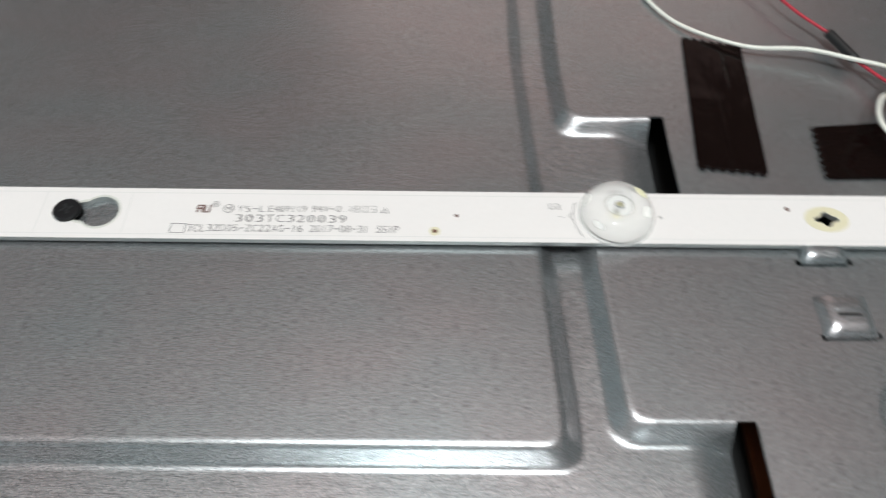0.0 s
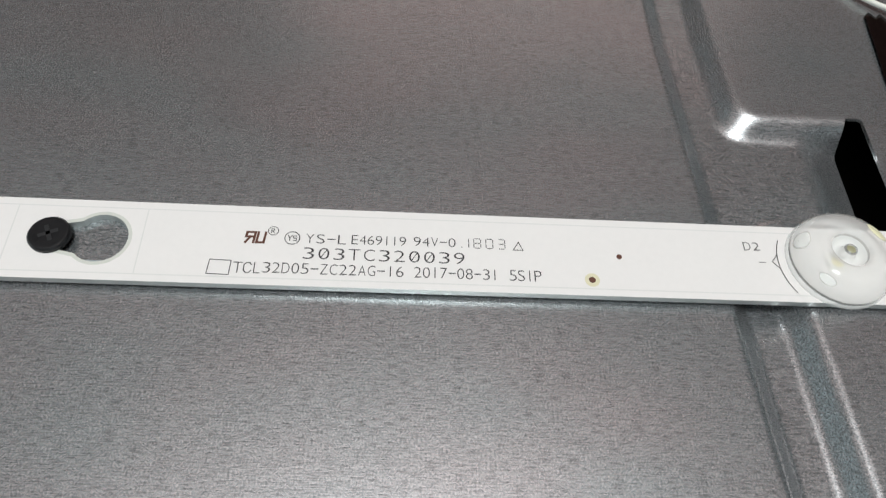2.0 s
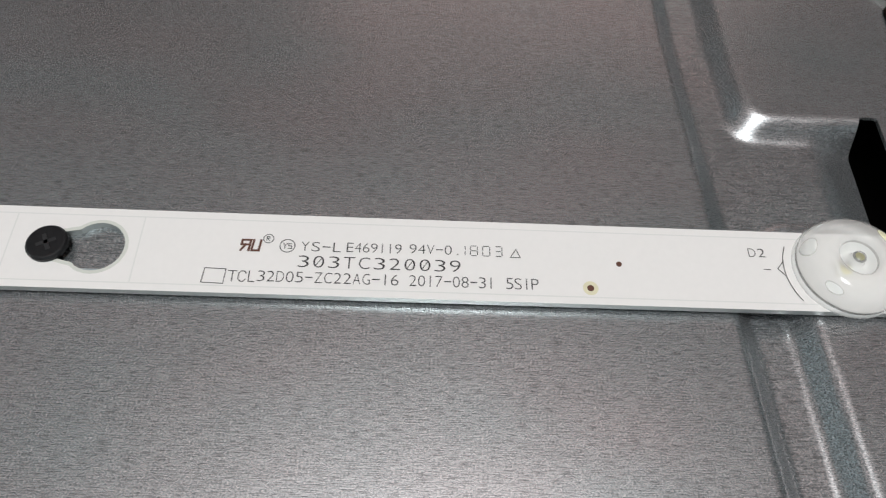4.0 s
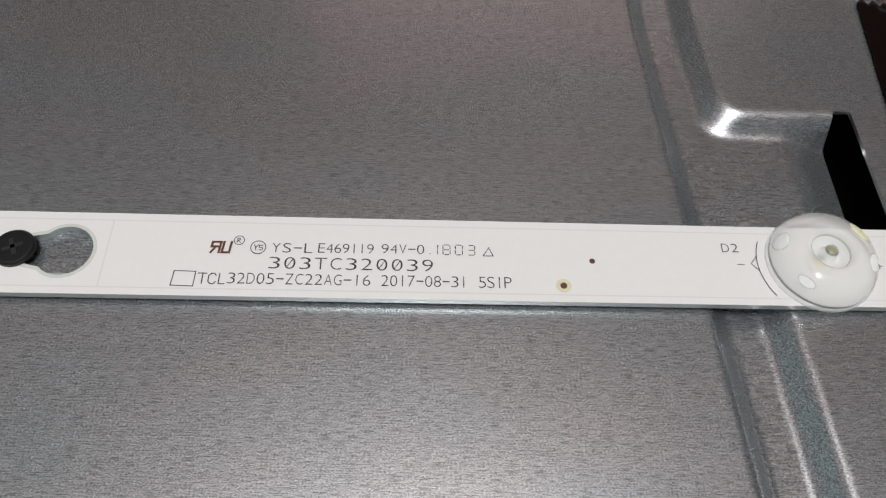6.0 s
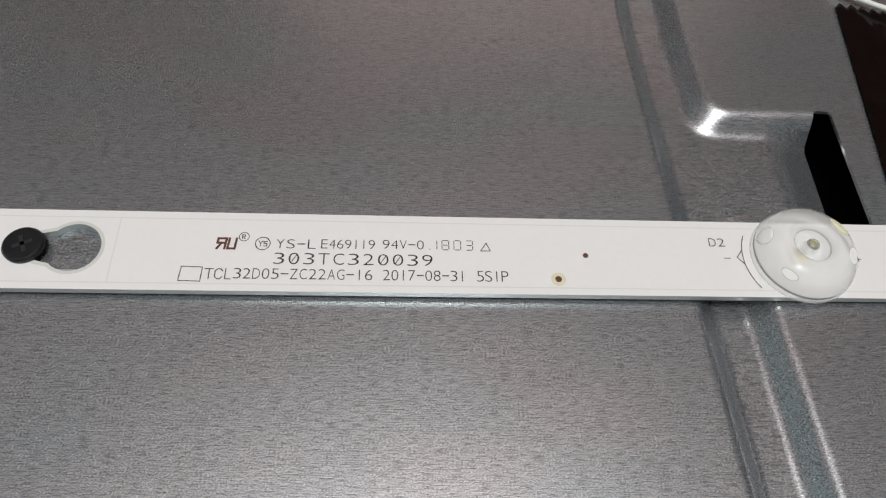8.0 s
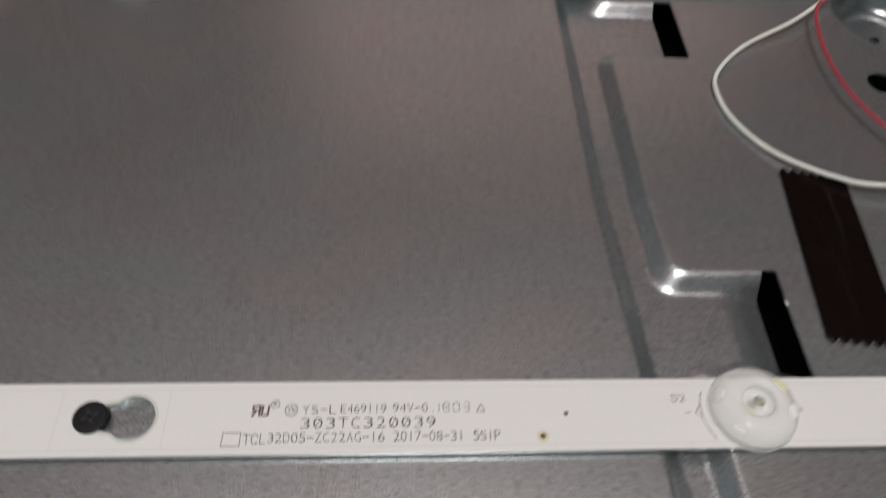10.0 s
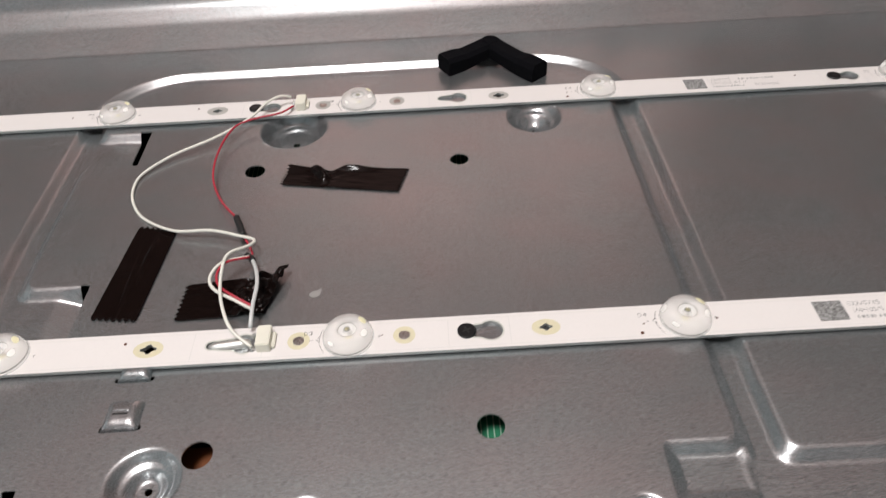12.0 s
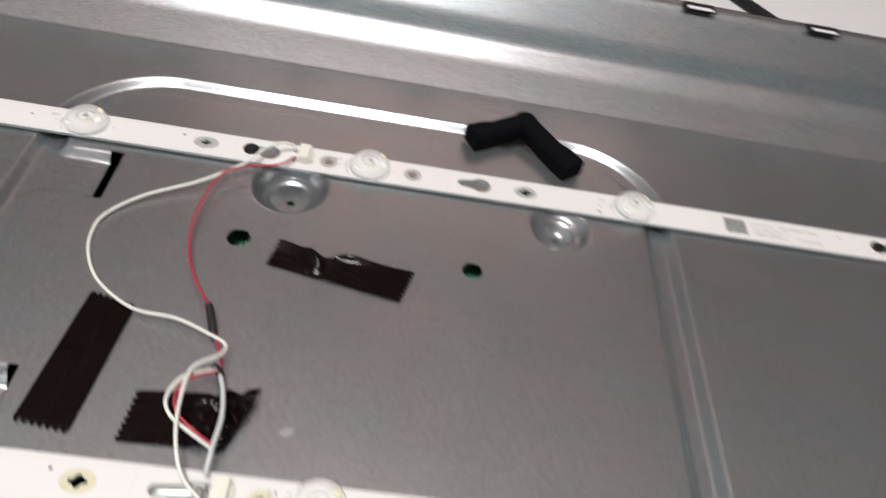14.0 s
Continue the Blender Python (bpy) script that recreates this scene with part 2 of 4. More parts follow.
SPACED = {}


def spaced_print(text, x, y, z, pitch, wide, height, mat, parent, label=""):
    """A line of evenly pitched print: each letter of the built-in font fills its own cell."""
    bits, faces = [], []
    for k, c in enumerate(text):
        if c == " ":
            continue
        if c not in SPACED:
            curve = bpy.data.curves.new("print", "FONT")
            curve.body, curve.size, curve.extrude, curve.offset, curve.resolution_u = c, 1.0, 0.0, -0.015, 4
            ob = new("print", curve)
            bpy.context.view_layer.update()
            me = bpy.data.meshes.new_from_object(ob.evaluated_get(bpy.context.evaluated_depsgraph_get()))
            bpy.data.objects.remove(ob)
            bpy.data.curves.remove(curve)
            SPACED[c] = ([tuple(v.co) for v in me.vertices], [tuple(p.vertices) for p in me.polygons])
            bpy.data.meshes.remove(me)
        vs, fs = SPACED[c]
        low, high = np.min(vs, 0), np.max(vs, 0)
        w = {"1": 0.15, "-": 1.0, ".": 0.15, "/": 0.8, "T": 1.05}.get(c, 1.0) * wide
        left = x + k * pitch + (wide - w) / 2
        tall, foot = (0.11 * height, 0.45 * height) if c == "-" else (0.14 * height, 0) if c == "." else (height, 0)
        n = len(bits)
        bits += [(left + (v[0] - low[0]) / (high[0] - low[0]) * w, y + foot + (v[1] - low[1]) / (high[1] - low[1]) * tall, z) for v in vs]
        faces += [tuple(i + n for i in f) for f in fs]
    me = bpy.data.meshes.new("print")
    me.from_pydata(bits, [], faces)
    me.materials.append(mat)
    out = new("print", me)
    out.parent = parent
    return tagged(out, label) if label else out


def strokes(lines, z, w):
    """Flat printed strokes of width w along polylines."""
    bm = bmesh.new()
    for line in lines:
        for (ax, ay), (bx, by) in zip(line, line[1:]):
            d = Vector((bx - ax, by - ay, 0))
            d = d.normalized() * w / 2
            s = Vector((-d.y, d.x, 0))
            a, b = Vector((ax, ay, z)) - d, Vector((bx, by, z)) + d
            z += 2e-7
            bm.faces.new([bm.verts.new(q) for q in (a - s, b - s, b + s, a + s)])
    return bm


# ---- the pan: one pressed steel sheet ----
def smoothstep(s):
    s = np.clip(s, 0, 1)
    return s * s * (3 - 2 * s)


def box_sdf(x, y, x0, x1, y0, y1, r=0.0):
    qx, qy = np.abs(x - (x0 + x1) / 2) - (x1 - x0) / 2 + r, np.abs(y - (y0 + y1) / 2) - (y1 - y0) / 2 + r
    return np.hypot(np.maximum(qx, 0), np.maximum(qy, 0)) + np.minimum(np.maximum(qx, qy), 0) - r


DEPTH = 0.0036
DISHES = [(0.0360, 0.1408, 0.0175, 0.0085, 0.0085, 0.85), (0.1575, 0.1400, 0.0145, 0.0090, 0.0028, 0.45), (0.0103, -0.0508, 0.0122, 0.0065, 0.0032, 0.5),
          (0.062, -0.0670, 0.0082, 0.0045, 0.0026, 0.5), (0.163, -0.0708, 0.0070, 0.0042, 0.0022, 0.5), (0.155, -0.0865, 0.0045, 0.0026, 0.0015, 0.5)]
ROUND_HOLES = [(0.0218, 0.1066, 0.0047), (0.1178, 0.1073, 0.0043), (0.0257, -0.0425, 0.0050), (0.1199, -0.0379, 0.0046),
               (0.1575, 0.1400, 0.0010), (0.0103, -0.0508, 0.0013), (0.062, -0.0670, 0.0008),
               (0.0, 0.0, 0.0029), (0.1410, 0.1570, 0.0029)]
SLOTS = [(-0.0373, -0.0335, 0.0085, 0.0375), (-0.0330, -0.0285, -0.0715, -0.0512), (-0.0420, -0.0362, 0.1166, 0.1452),
         (0.1885, 0.2150, -0.0736, -0.0690), (-0.0720, -0.0440, -0.0768, -0.0730), (0.0350, 0.0380, 0.1368, 0.1398),
         (-0.0096, -0.0066, -0.0121, -0.0103), (0.0014, 0.0042, -0.0118, -0.0100), (-0.0092, -0.0058, -0.0322, -0.0302), (0.0018, 0.0046, -0.0318, -0.0298)]


# pressed pockets: slot edge, near and far side, drop towards the slot
POCKETS = [(-0.0360, 0.0086, 0.0368, 0.0036), (-0.0308, -0.0712, -0.0515, 0.0030), (-0.0388, 0.1168, 0.1447, 0.0006)]


def soft_min(a, b, k):
    h = np.maximum(k - np.abs(a - b), 0) / k
    return np.minimum(a, b) - h * h * k / 4


def pocket(x, y, x0, x1, y0, y1):
    """A pressed pocket that runs out into a slot at x1."""
    return np.where(x < x1, box_sdf(x, y, x0, x1 + 0.02, y0, y1, 0.0035), 0.01)


def recess_sdf(x, y):
    xs = x - 0.055 * np.clip(0.06 - y, 0, 0.16) * smoothstep((0.05 - x) / 0.08)
    ring = np.abs(box_sdf(xs, y, -0.0680, 0.2045, -0.40, 0.1963, 0.042)) - 0.0072
    d = np.maximum(ring, -0.075 - y)
    for other in (box_sdf(x, y, -0.50, -0.0560, -0.0785, -0.0568, 0.003),
                  box_sdf(x, y, 0.1960, 0.60, -0.0775, -0.0515, 0.003),
                  *(pocket(x, y, -0.066, *p[:3]) for p in POCKETS),
                  box_sdf(x, y, 0.1730, 0.200, -0.0670, -0.0470, 0.002)):
        d = soft_min(d, other, 0.0055)
    return d


def pan_height(x, y):
    s = np.clip(-recess_sdf(x, y) / 0.0042, 0, 1)
    z = -DEPTH * (0.72 * s + 0.28 * smoothstep(s))
    # the pocket floors bend down towards their slots
    for x1, y0, y1, drop in POCKETS:
        z = z - drop * smoothstep((x - x1 + 0.0120) / 0.0135) * (x < x1 + 0.0006) * smoothstep(np.minimum(y - y0, y1 - y) / 0.0055)
    for cx, cy, r, deep, flat, share in DISHES:
        d = np.hypot(x - cx, y - cy)
        outer = smoothstep((r - d) / (0.36 * r)) * share
        inner = smoothstep((0.62 * r - d) / max(0.62 * r - flat, 1e-4)) * (1 - share)
        z = z - deep * (outer + inner)
    qx, qy = np.abs(x - 0.0695) - 0.3165, np.abs(y - 0.07475) - 0.15475
    h = np.maximum(0.016 - np.abs(qx - qy), 0) / 0.016
    q = np.maximum(qx, qy) + h * h * 0.004
    plain = np.interp(q, [0, 0.0025, 0.0193, 0.0340, 0.0500, 0.0523, 0.062], [0, 0.0010, 0.0082, 0.0180, 0.0432, 0.0440, 0.0440])
    bead = sum(np.interp(q + 0.0005 * k, BEAD_Q, BEAD_Z) for k in range(-3, 4)) / 7
    bead = np.where(q < 0.0015, np.interp(q, BEAD_Q, BEAD_Z), bead)
    mask = smoothstep((BEAD_END - x - 6 * np.maximum(np.abs(q - 0.033) - 0.008, 0) ** 1.5) / 0.018) * (y > 0.15)
    return z + np.where(q > 0, plain * (1 - mask) + bead * mask, 0)


def hole_sdf(x, y):
    d = [np.hypot(x - cx, y - cy) - r for cx, cy, r in ROUND_HOLES] + [box_sdf(x, y, *s, 0.0004) for s in SLOTS]
    return np.minimum.reduce(d)


def steps(*runs):
    """Grid lines: runs of (start, end, step)."""
    return np.unique(np.round(np.concatenate([np.arange(a, b, s) for a, b, s in runs]), 6))


def build_pan():
    gx = steps((-0.306, -0.24, 0.003), (-0.24, -0.084, 0.004), (-0.084, 0.215, 0.0008), (0.215, 0.36, 0.002), (0.36, 0.4455, 0.0020))
    gy = steps((-0.138, -0.09, 0.0015), (-0.09, 0.215, 0.0008), (0.215, 0.310, 0.0012))
    x, y = np.meshgrid(gx, gy)
    d, e = hole_sdf(x, y), 1e-5
    near = np.abs(d) < 0.00055
    dx, dy = (hole_sdf(x + e, y) - d) / e, (hole_sdf(x, y + e) - d) / e
    x, y = np.where(near, x - d * dx, x), np.where(near, y - d * dy, y)
    inside = (d < 0) | near
    rim = box_sdf(x, y, -0.3018, 0.4408, -0.1348, 0.2856, 0.05) > 0
    ny, nx = x.shape
    top = np.stack([x, y, pan_height(x, y)], -1).reshape(-1, 3)
    i = np.arange(ny * nx).reshape(ny, nx)
    quads = np.stack([i[:-1, :-1], i[:-1, 1:], i[1:, 1:], i[1:, :-1]], -1).reshape(-1, 4)
    drop = inside.reshape(-1)[quads].all(1) | rim.reshape(-1)[quads].any(1)
    quads = quads[~drop]
    n = len(top)
    low = top - (0, 0, 0.0008)
    edges = np.concatenate([quads[:, [k, (k + 1) % 4]] for k in range(4)])
    key = np.sort(edges, 1) @ (n, 1)
    _, first, count = np.unique(key, return_index=True, return_counts=True)
    lip = edges[first[count == 1]]
    m = len(lip)
    vs = np.concatenate([top, low, top[lip[:, 0]], top[lip[:, 1]], low[lip[:, 1]], low[lip[:, 0]]])
    k = 2 * n + np.arange(m)
    faces = np.concatenate([quads, quads[:, ::-1] + n, np.stack([k + m, k, k + 3 * m, k + 2 * m], 1)])
    used = np.zeros(len(vs), bool)
    used[faces.ravel()] = True
    index = np.cumsum(used) - 1
    vs, faces = vs[used], index[faces]
    me = bpy.data.meshes.new("pan")
    me.vertices.add(len(vs))
    me.vertices.foreach_set("co", vs.ravel())
    me.loops.add(faces.size)
    me.loops.foreach_set("vertex_index", faces.ravel().astype(np.int32))
    me.polygons.add(len(faces))
    me.polygons.foreach_set("loop_start", np.arange(0, faces.size, 4, dtype=np.int32))
    me.polygons.foreach_set("use_smooth", np.ones(len(faces), bool))
    me.update(calc_edges=True)
    me.materials.append(STEEL)
    return tagged(new("backlight_pan", me), "pressed galvanised steel backlight pan with grooves and dished bosses", "metal pan")


pan = build_pan()


def lanced_tab(x0, x1, y0, y1, slit):
    """A tongue cut out of the sheet and pushed up, still joined along its near edge."""
    bm = bmesh.new()
    h, n, w = 0.0024, 12, y1 - y0
    rows = []
    for k in range(n + 1):
        s = k / n
        side = min(1, 5 * s, 5 * (1 - s)) ** 0.6
        x = x0 + (x1 - x0) * s
        line = [(y0 - 0.0016, 0.0), (y0 - 0.0004, 0.55), (y0 + 0.10 * w, 0.95), (y0 + 0.30 * w, 1.0), (y1 - 0.30 * w, 1.0), (y1 - 0.06 * w, 0.85), (y1, 0.60), (y1, 0.32), (y0 + 0.30 * w, 0.70), (y0, 0.20)]
        rows.append([bm.verts.new((x, y, 0.0001 + h * side * z)) for y, z in line])
    m = len(rows[0])
    for a, b in zip(rows, rows[1:]):
        for j in range(m):
            bm.faces.new((a[j], b[j], b[(j + 1) % m], a[(j + 1) % m]))
    bm.faces.new(rows[0])
    bm.faces.new(rows[-1][::-1])
    bmesh.ops.recalc_face_normals(bm, faces=bm.faces[:])
    tab = part("lanced_tab", bm, STEEL, pan, "bright tongue pressed up from the sheet", True)
    if slit:
        # black bar laid on top; it stands in for the slit's shade
        part("slit_shade", box_bm(x0 + 0.0032, x1 - 0.0036, y0 + 0.0034, y0 + 0.0044, 0.0022, 0.00262, 0.0002), SHRINK, tab, "dark bar standing for the shaded slit in the tongue")
        part("slit_lip", tube([(x0 + 0.0028, y0 + 0.0051, 0.0024), (x0 + 0.0060, y0 + 0.0053, 0.0026), (x1 - 0.0032, y0 + 0.0051, 0.0024)], 0.0004, 4, 8), STEEL, tab, "", True)


lanced_tab(-0.0085, 0.0030, -0.0108, -0.0050, False)
lanced_tab(-0.0085, 0.0038, -0.0306, -0.0210, True)


hook = tube([(0.0226, -0.0002, 0.0005), (0.0240, -0.0002, 0.0018), (0.0290, 0.0000, 0.0021), (0.0335, 0.0006, 0.0020), (0.0355, 0.0012, 0.0006)], 0.0019)
part("strip_hook", hook, HOOK, pan, "shiny steel hook standing in the strip's slot", True)


# ---- LED strips ----
TOP, THICK = 0.0026, 0.0014


def keyhole(x0, x1, r0, r1, n=12):
    """A slot of half width r0 from x0 that opens into a round of radius r1 at x1."""
    reach = math.asin(min(0.95, r0 / r1)) + 0.25
    out = [(x0 + r0 * math.cos(math.pi / 2 + math.pi * k / n), r0 * math.sin(math.pi / 2 + math.pi * k / n)) for k in range(n + 1)]
    out += [(x1 + r1 * math.cos(math.pi + reach + (2 * math.pi - 2 * reach) * k / (2 * n)), r1 * math.sin(math.pi + reach + (2 * math.pi - 2 * reach) * k / (2 * n))) for k in range(2 * n + 1)]
    return out


def cross_hole(x, r):
    return [(x + a * r, b * r) for a, b in ((-1, 0.10), (-0.95, -0.25), (-0.45, -0.35), (-0.1, -0.75), (0.25, -0.65), (0.45, -0.3), (1, -0.15), (0.95, 0.2), (0.5, 0.35), (0.15, 0.75), (-0.25, 0.65), (-0.45, 0.3))]


LENS_PROFILE = [(0.0032, 0.0046), (0.0034, 0.0052), (0.0038, 0.0057), (0.0045, 0.0060), (0.0060, 0.0058), (0.0075, 0.0050), (0.0084, 0.0037), (0.0089, 0.0023), (0.0090, 0.0013)]


def lens_patch(x, angle, r0, half, wide, inner):
    """An oval of the dome's skin, or with inner above 0 its rim, a hair proud of the dome."""
    rs, zs = [p[0] for p in LENS_PROFILE], [p[1] for p in LENS_PROFILE]
    bm = bmesh.new()
    rows = []
    for f in ([inner, 1.0] if inner else [0.0, 0.35, 0.7, 1.0]):
        ring = []
        for k in range(24):
            a = 2 * math.pi * k / 24
            r, turn = r0 + half * f * math.cos(a), radians(angle) + wide * f * math.sin(a) / r0
            z = float(np.interp(r, rs, zs)) + (0.00016 if inner else 0.00008)
            ring.append(bm.verts.new((x + r * math.cos(turn), r * math.sin(turn), TOP + z)))
        rows.append(ring)
    for p, q in zip(rows, rows[1:]):
        for k in range(24):
            bm.faces.new((p[k], q[k], q[(k + 1) % 24], p[(k + 1) % 24]))
    bmesh.ops.remove_doubles(bm, verts=bm.verts[:], dist=1e-6)
    return bm


def led(x, parent, name, mark):
    """A lens on its feet over the chip, with its print beside it."""
    dome = LENS_PROFILE + [(0.0086, 0.0009), (0.0062, 0.0009), (0.0030, 0.0010), (0.0, 0.0010)]
    lens = part("lens", revolve(dome, 48, (x, 0, TOP)), LENS, parent, "clear domed plastic lens with a dimpled top", True)
    core = part("lens_core", revolve([(0.0032, 0.0045), (0.0028, 0.0039), (0.0022, 0.0034), (0.0017, 0.0034), (0.0013, 0.0040), (0.0011, 0.0049), (0.0009, 0.0052)], 32, (x, 0, TOP)), LENS_CORE, lens, "bright clear cone in the lens's dimple", True)
    ring = part("dimple_rim", revolve([(0.00315, 0.0045), (0.0032, 0.0047), (0.00330, 0.0049)], 40, (x, 0, TOP)), LENS_LINE, lens, "thin grey rim of the dimple", True)
    part("cone_rim", revolve([(0.00115, 0.0050), (0.0010, 0.00528), (0.0008, 0.00522)], 24, (x, 0, TOP)), LENS_RIM, core, "", True)
    part("cone_tip", revolve([(0.00082, 0.0051), (0.0005, 0.0053), (0, 0.0053)], 16, (x, 0, TOP)), PHOSPHOR_DIM, core, "olive tip of the lens cone", True)
    base = part("lens_rim", revolve([(0.00903, 0.0013), (0.00908, 0.0016), (0.00903, 0.0019)], 48, (x, 0, TOP)), LENS_RIM, lens, "", True)
    for ob in (lens, core, ring, base):
        ob.visible_shadow = False
    for a, r0, half, wide, mat in ((32, 0.0064, 0.0011, 0.0021, LENS_GLUE), (165, 0.0080, 0.0008, 0.0017, LENS_FOOT), (226, 0.0080, 0.0004, 0.0015, LENS_FOOT), (338, 0.0067, 0.0010, 0.0017, LENS_FOOT)):
        foot = part("lens_foot", lens_patch(x, a, r0, half, wide, 0), mat, lens, "bright oval foot seen through the lens", True)
        edge = part("foot_edge", lens_patch(x, a, r0, half + 0.00008, wide + 0.0001, 0.9), LENS_LINE, foot, "", True)
        foot.visible_shadow = edge.visible_shadow = False
    skirt = part("lens_skirt", revolve([(0.0089, 0.0014), (0.0091, 0.0012), (0.0092, 0.0008), (0.0092, 0.0003), (0.0090, 0.0001), (0.0084, 0.0001)], 48, (x, 0, TOP)), LENS_SKIRT, lens, "clear skirt round the lens foot", True)
    skirt.visible_shadow = False
    chip = part("led_chip", box_bm(x - 0.0017, x + 0.0017, -0.0014, 0.0014, TOP, TOP + 0.0008, 0.0001), CHIP, parent)
    part("phosphor", revolve([(0, 0.0), (0.0011, 0.0), (0.0010, 0.00012), (0, 0.00015)], 16, (x, 0, TOP + 0.0008)), PHOSPHOR, chip, "yellow phosphor window")
    z = TOP + 0.00006
    spaced_print(name, x - 0.0162, 0.0022, z, 0.00165, 0.00130, 0.00170, INK, parent)
    arc = [(x + 0.0105 * math.cos(radians(a)), 0.0105 * math.sin(radians(a))) for a in range(155, 220, 5)]
    part("polarity_mark", strokes([arc, [(x - 0.0104, 0.0015), (x - 0.0116, 0.0), (x - 0.0104, -0.0014)],
                                   [(x - 0.0140, -0.0002), (x - 0.0129, -0.0002)], [(x + 0.0105, 0), (x + 0.0115, 0)], [(x + 0.0110, -0.0005), (x + 0.0110, 0.0005)]], z, 0.00015), INK, parent)


def pad(x, y, r, r_in, mat, parent, centre=SOLDER):
    ob = part("pad_ring", revolve([(r_in, 0.0), (r_in, 0.00005), (r, 0.00005), (r, 0.0)], 28, (x, y, TOP)), mat, parent)
    if r_in > 0.0005 and centre:
        part("pad_centre", revolve([(0, 0.00010), (r_in * 0.7, 0.00010), (r_in * 0.98, 0.00003)], 18, (x, y, TOP)), centre, ob, "", True)


def oval_pad(x, r, mat, hole_r, parent):
    bm = plate_bm([(x + 1.15 * r * math.cos(a), 0.82 * r * math.sin(a)) for a in (2 * math.pi * k / 28 for k in range(28))], [cross_hole(x, hole_r)], TOP, TOP + 0.00005)
    part("pad_ring", bm, mat, parent)


def via(x, y, r, parent, mat=INK_BROWN, halo=0.0):
    if halo:
        part("pad_ring", revolve([(0, 0.00004), (halo, 0.00004), (halo, 0)], 20, (x, y, TOP)), LAMINATE, parent)
    part("via", revolve([(0, 0.00009), (r * 0.8, 0.00009), (r, 0.00005), (r, 0)], 14, (x, y, TOP)), mat, parent)


def screw(x, parent):
    r = 0.0034
    head = part("screw", revolve([(0, 0.00105), (0.0028, 0.00105), (0.0031, 0.0010), (r, 0.0007), (r, 0.0001), (0, 0.0)], 32, (x, 0, TOP)), SCREW_BLACK, parent, "black cross-head screw")
    bm = box_bm(x - 0.0016, x + 0.0016, -0.00034, 0.00034, TOP + 0.00098, TOP + 0.00109)
    bmesh.ops.create_cube(bm, size=1, matrix=Matrix.LocRotScale((x, 0, TOP + 0.00104), None, (0.00068, 0.0032, 0.0001)))
    bmesh.ops.rotate(bm, verts=bm.verts[:], cent=(x, 0, 0), matrix=Matrix.Rotation(radians(25), 3, "Z"))
    # cross coloured lighter than the head to stand for its highlights
    part("screw_recess", bm, SCREW_GLINT, head, "cross recess painted paler for its glints")
    part("shank", revolve([(0, 0.0), (0.0013, 0.0), (0.0013, -0.0030), (0, -0.0030)], 12, (x, 0, TOP)), SCREW_BLACK, head)


def connector(x, parent):
    body = part("connector", box_bm(x, x + 0.0050, -0.0042, 0.0050, TOP, TOP + 0.0042, 0.0003), NYLON, parent, "ivory nylon two-pin connector")
    for y in (-0.0028, 0.0034):
        part("pin", box_bm(x - 0.0022, x + 0.0003, y - 0.0005, y + 0.0005, TOP, TOP + 0.0012, 0.0001), SOLDER, body)
        part("solder_joint", revolve([(0, 0.0012), (0.0006, 0.001), (0.0011, 0.0002), (0.0012, 0)], 14, (x - 0.0018, y, TOP)), SOLDER, body, "", True)
    part("catch", box_bm(x + 0.0050, x + 0.0064, -0.0030, 0.0038, TOP, TOP + 0.0016, 0.0003), NYLON, body)


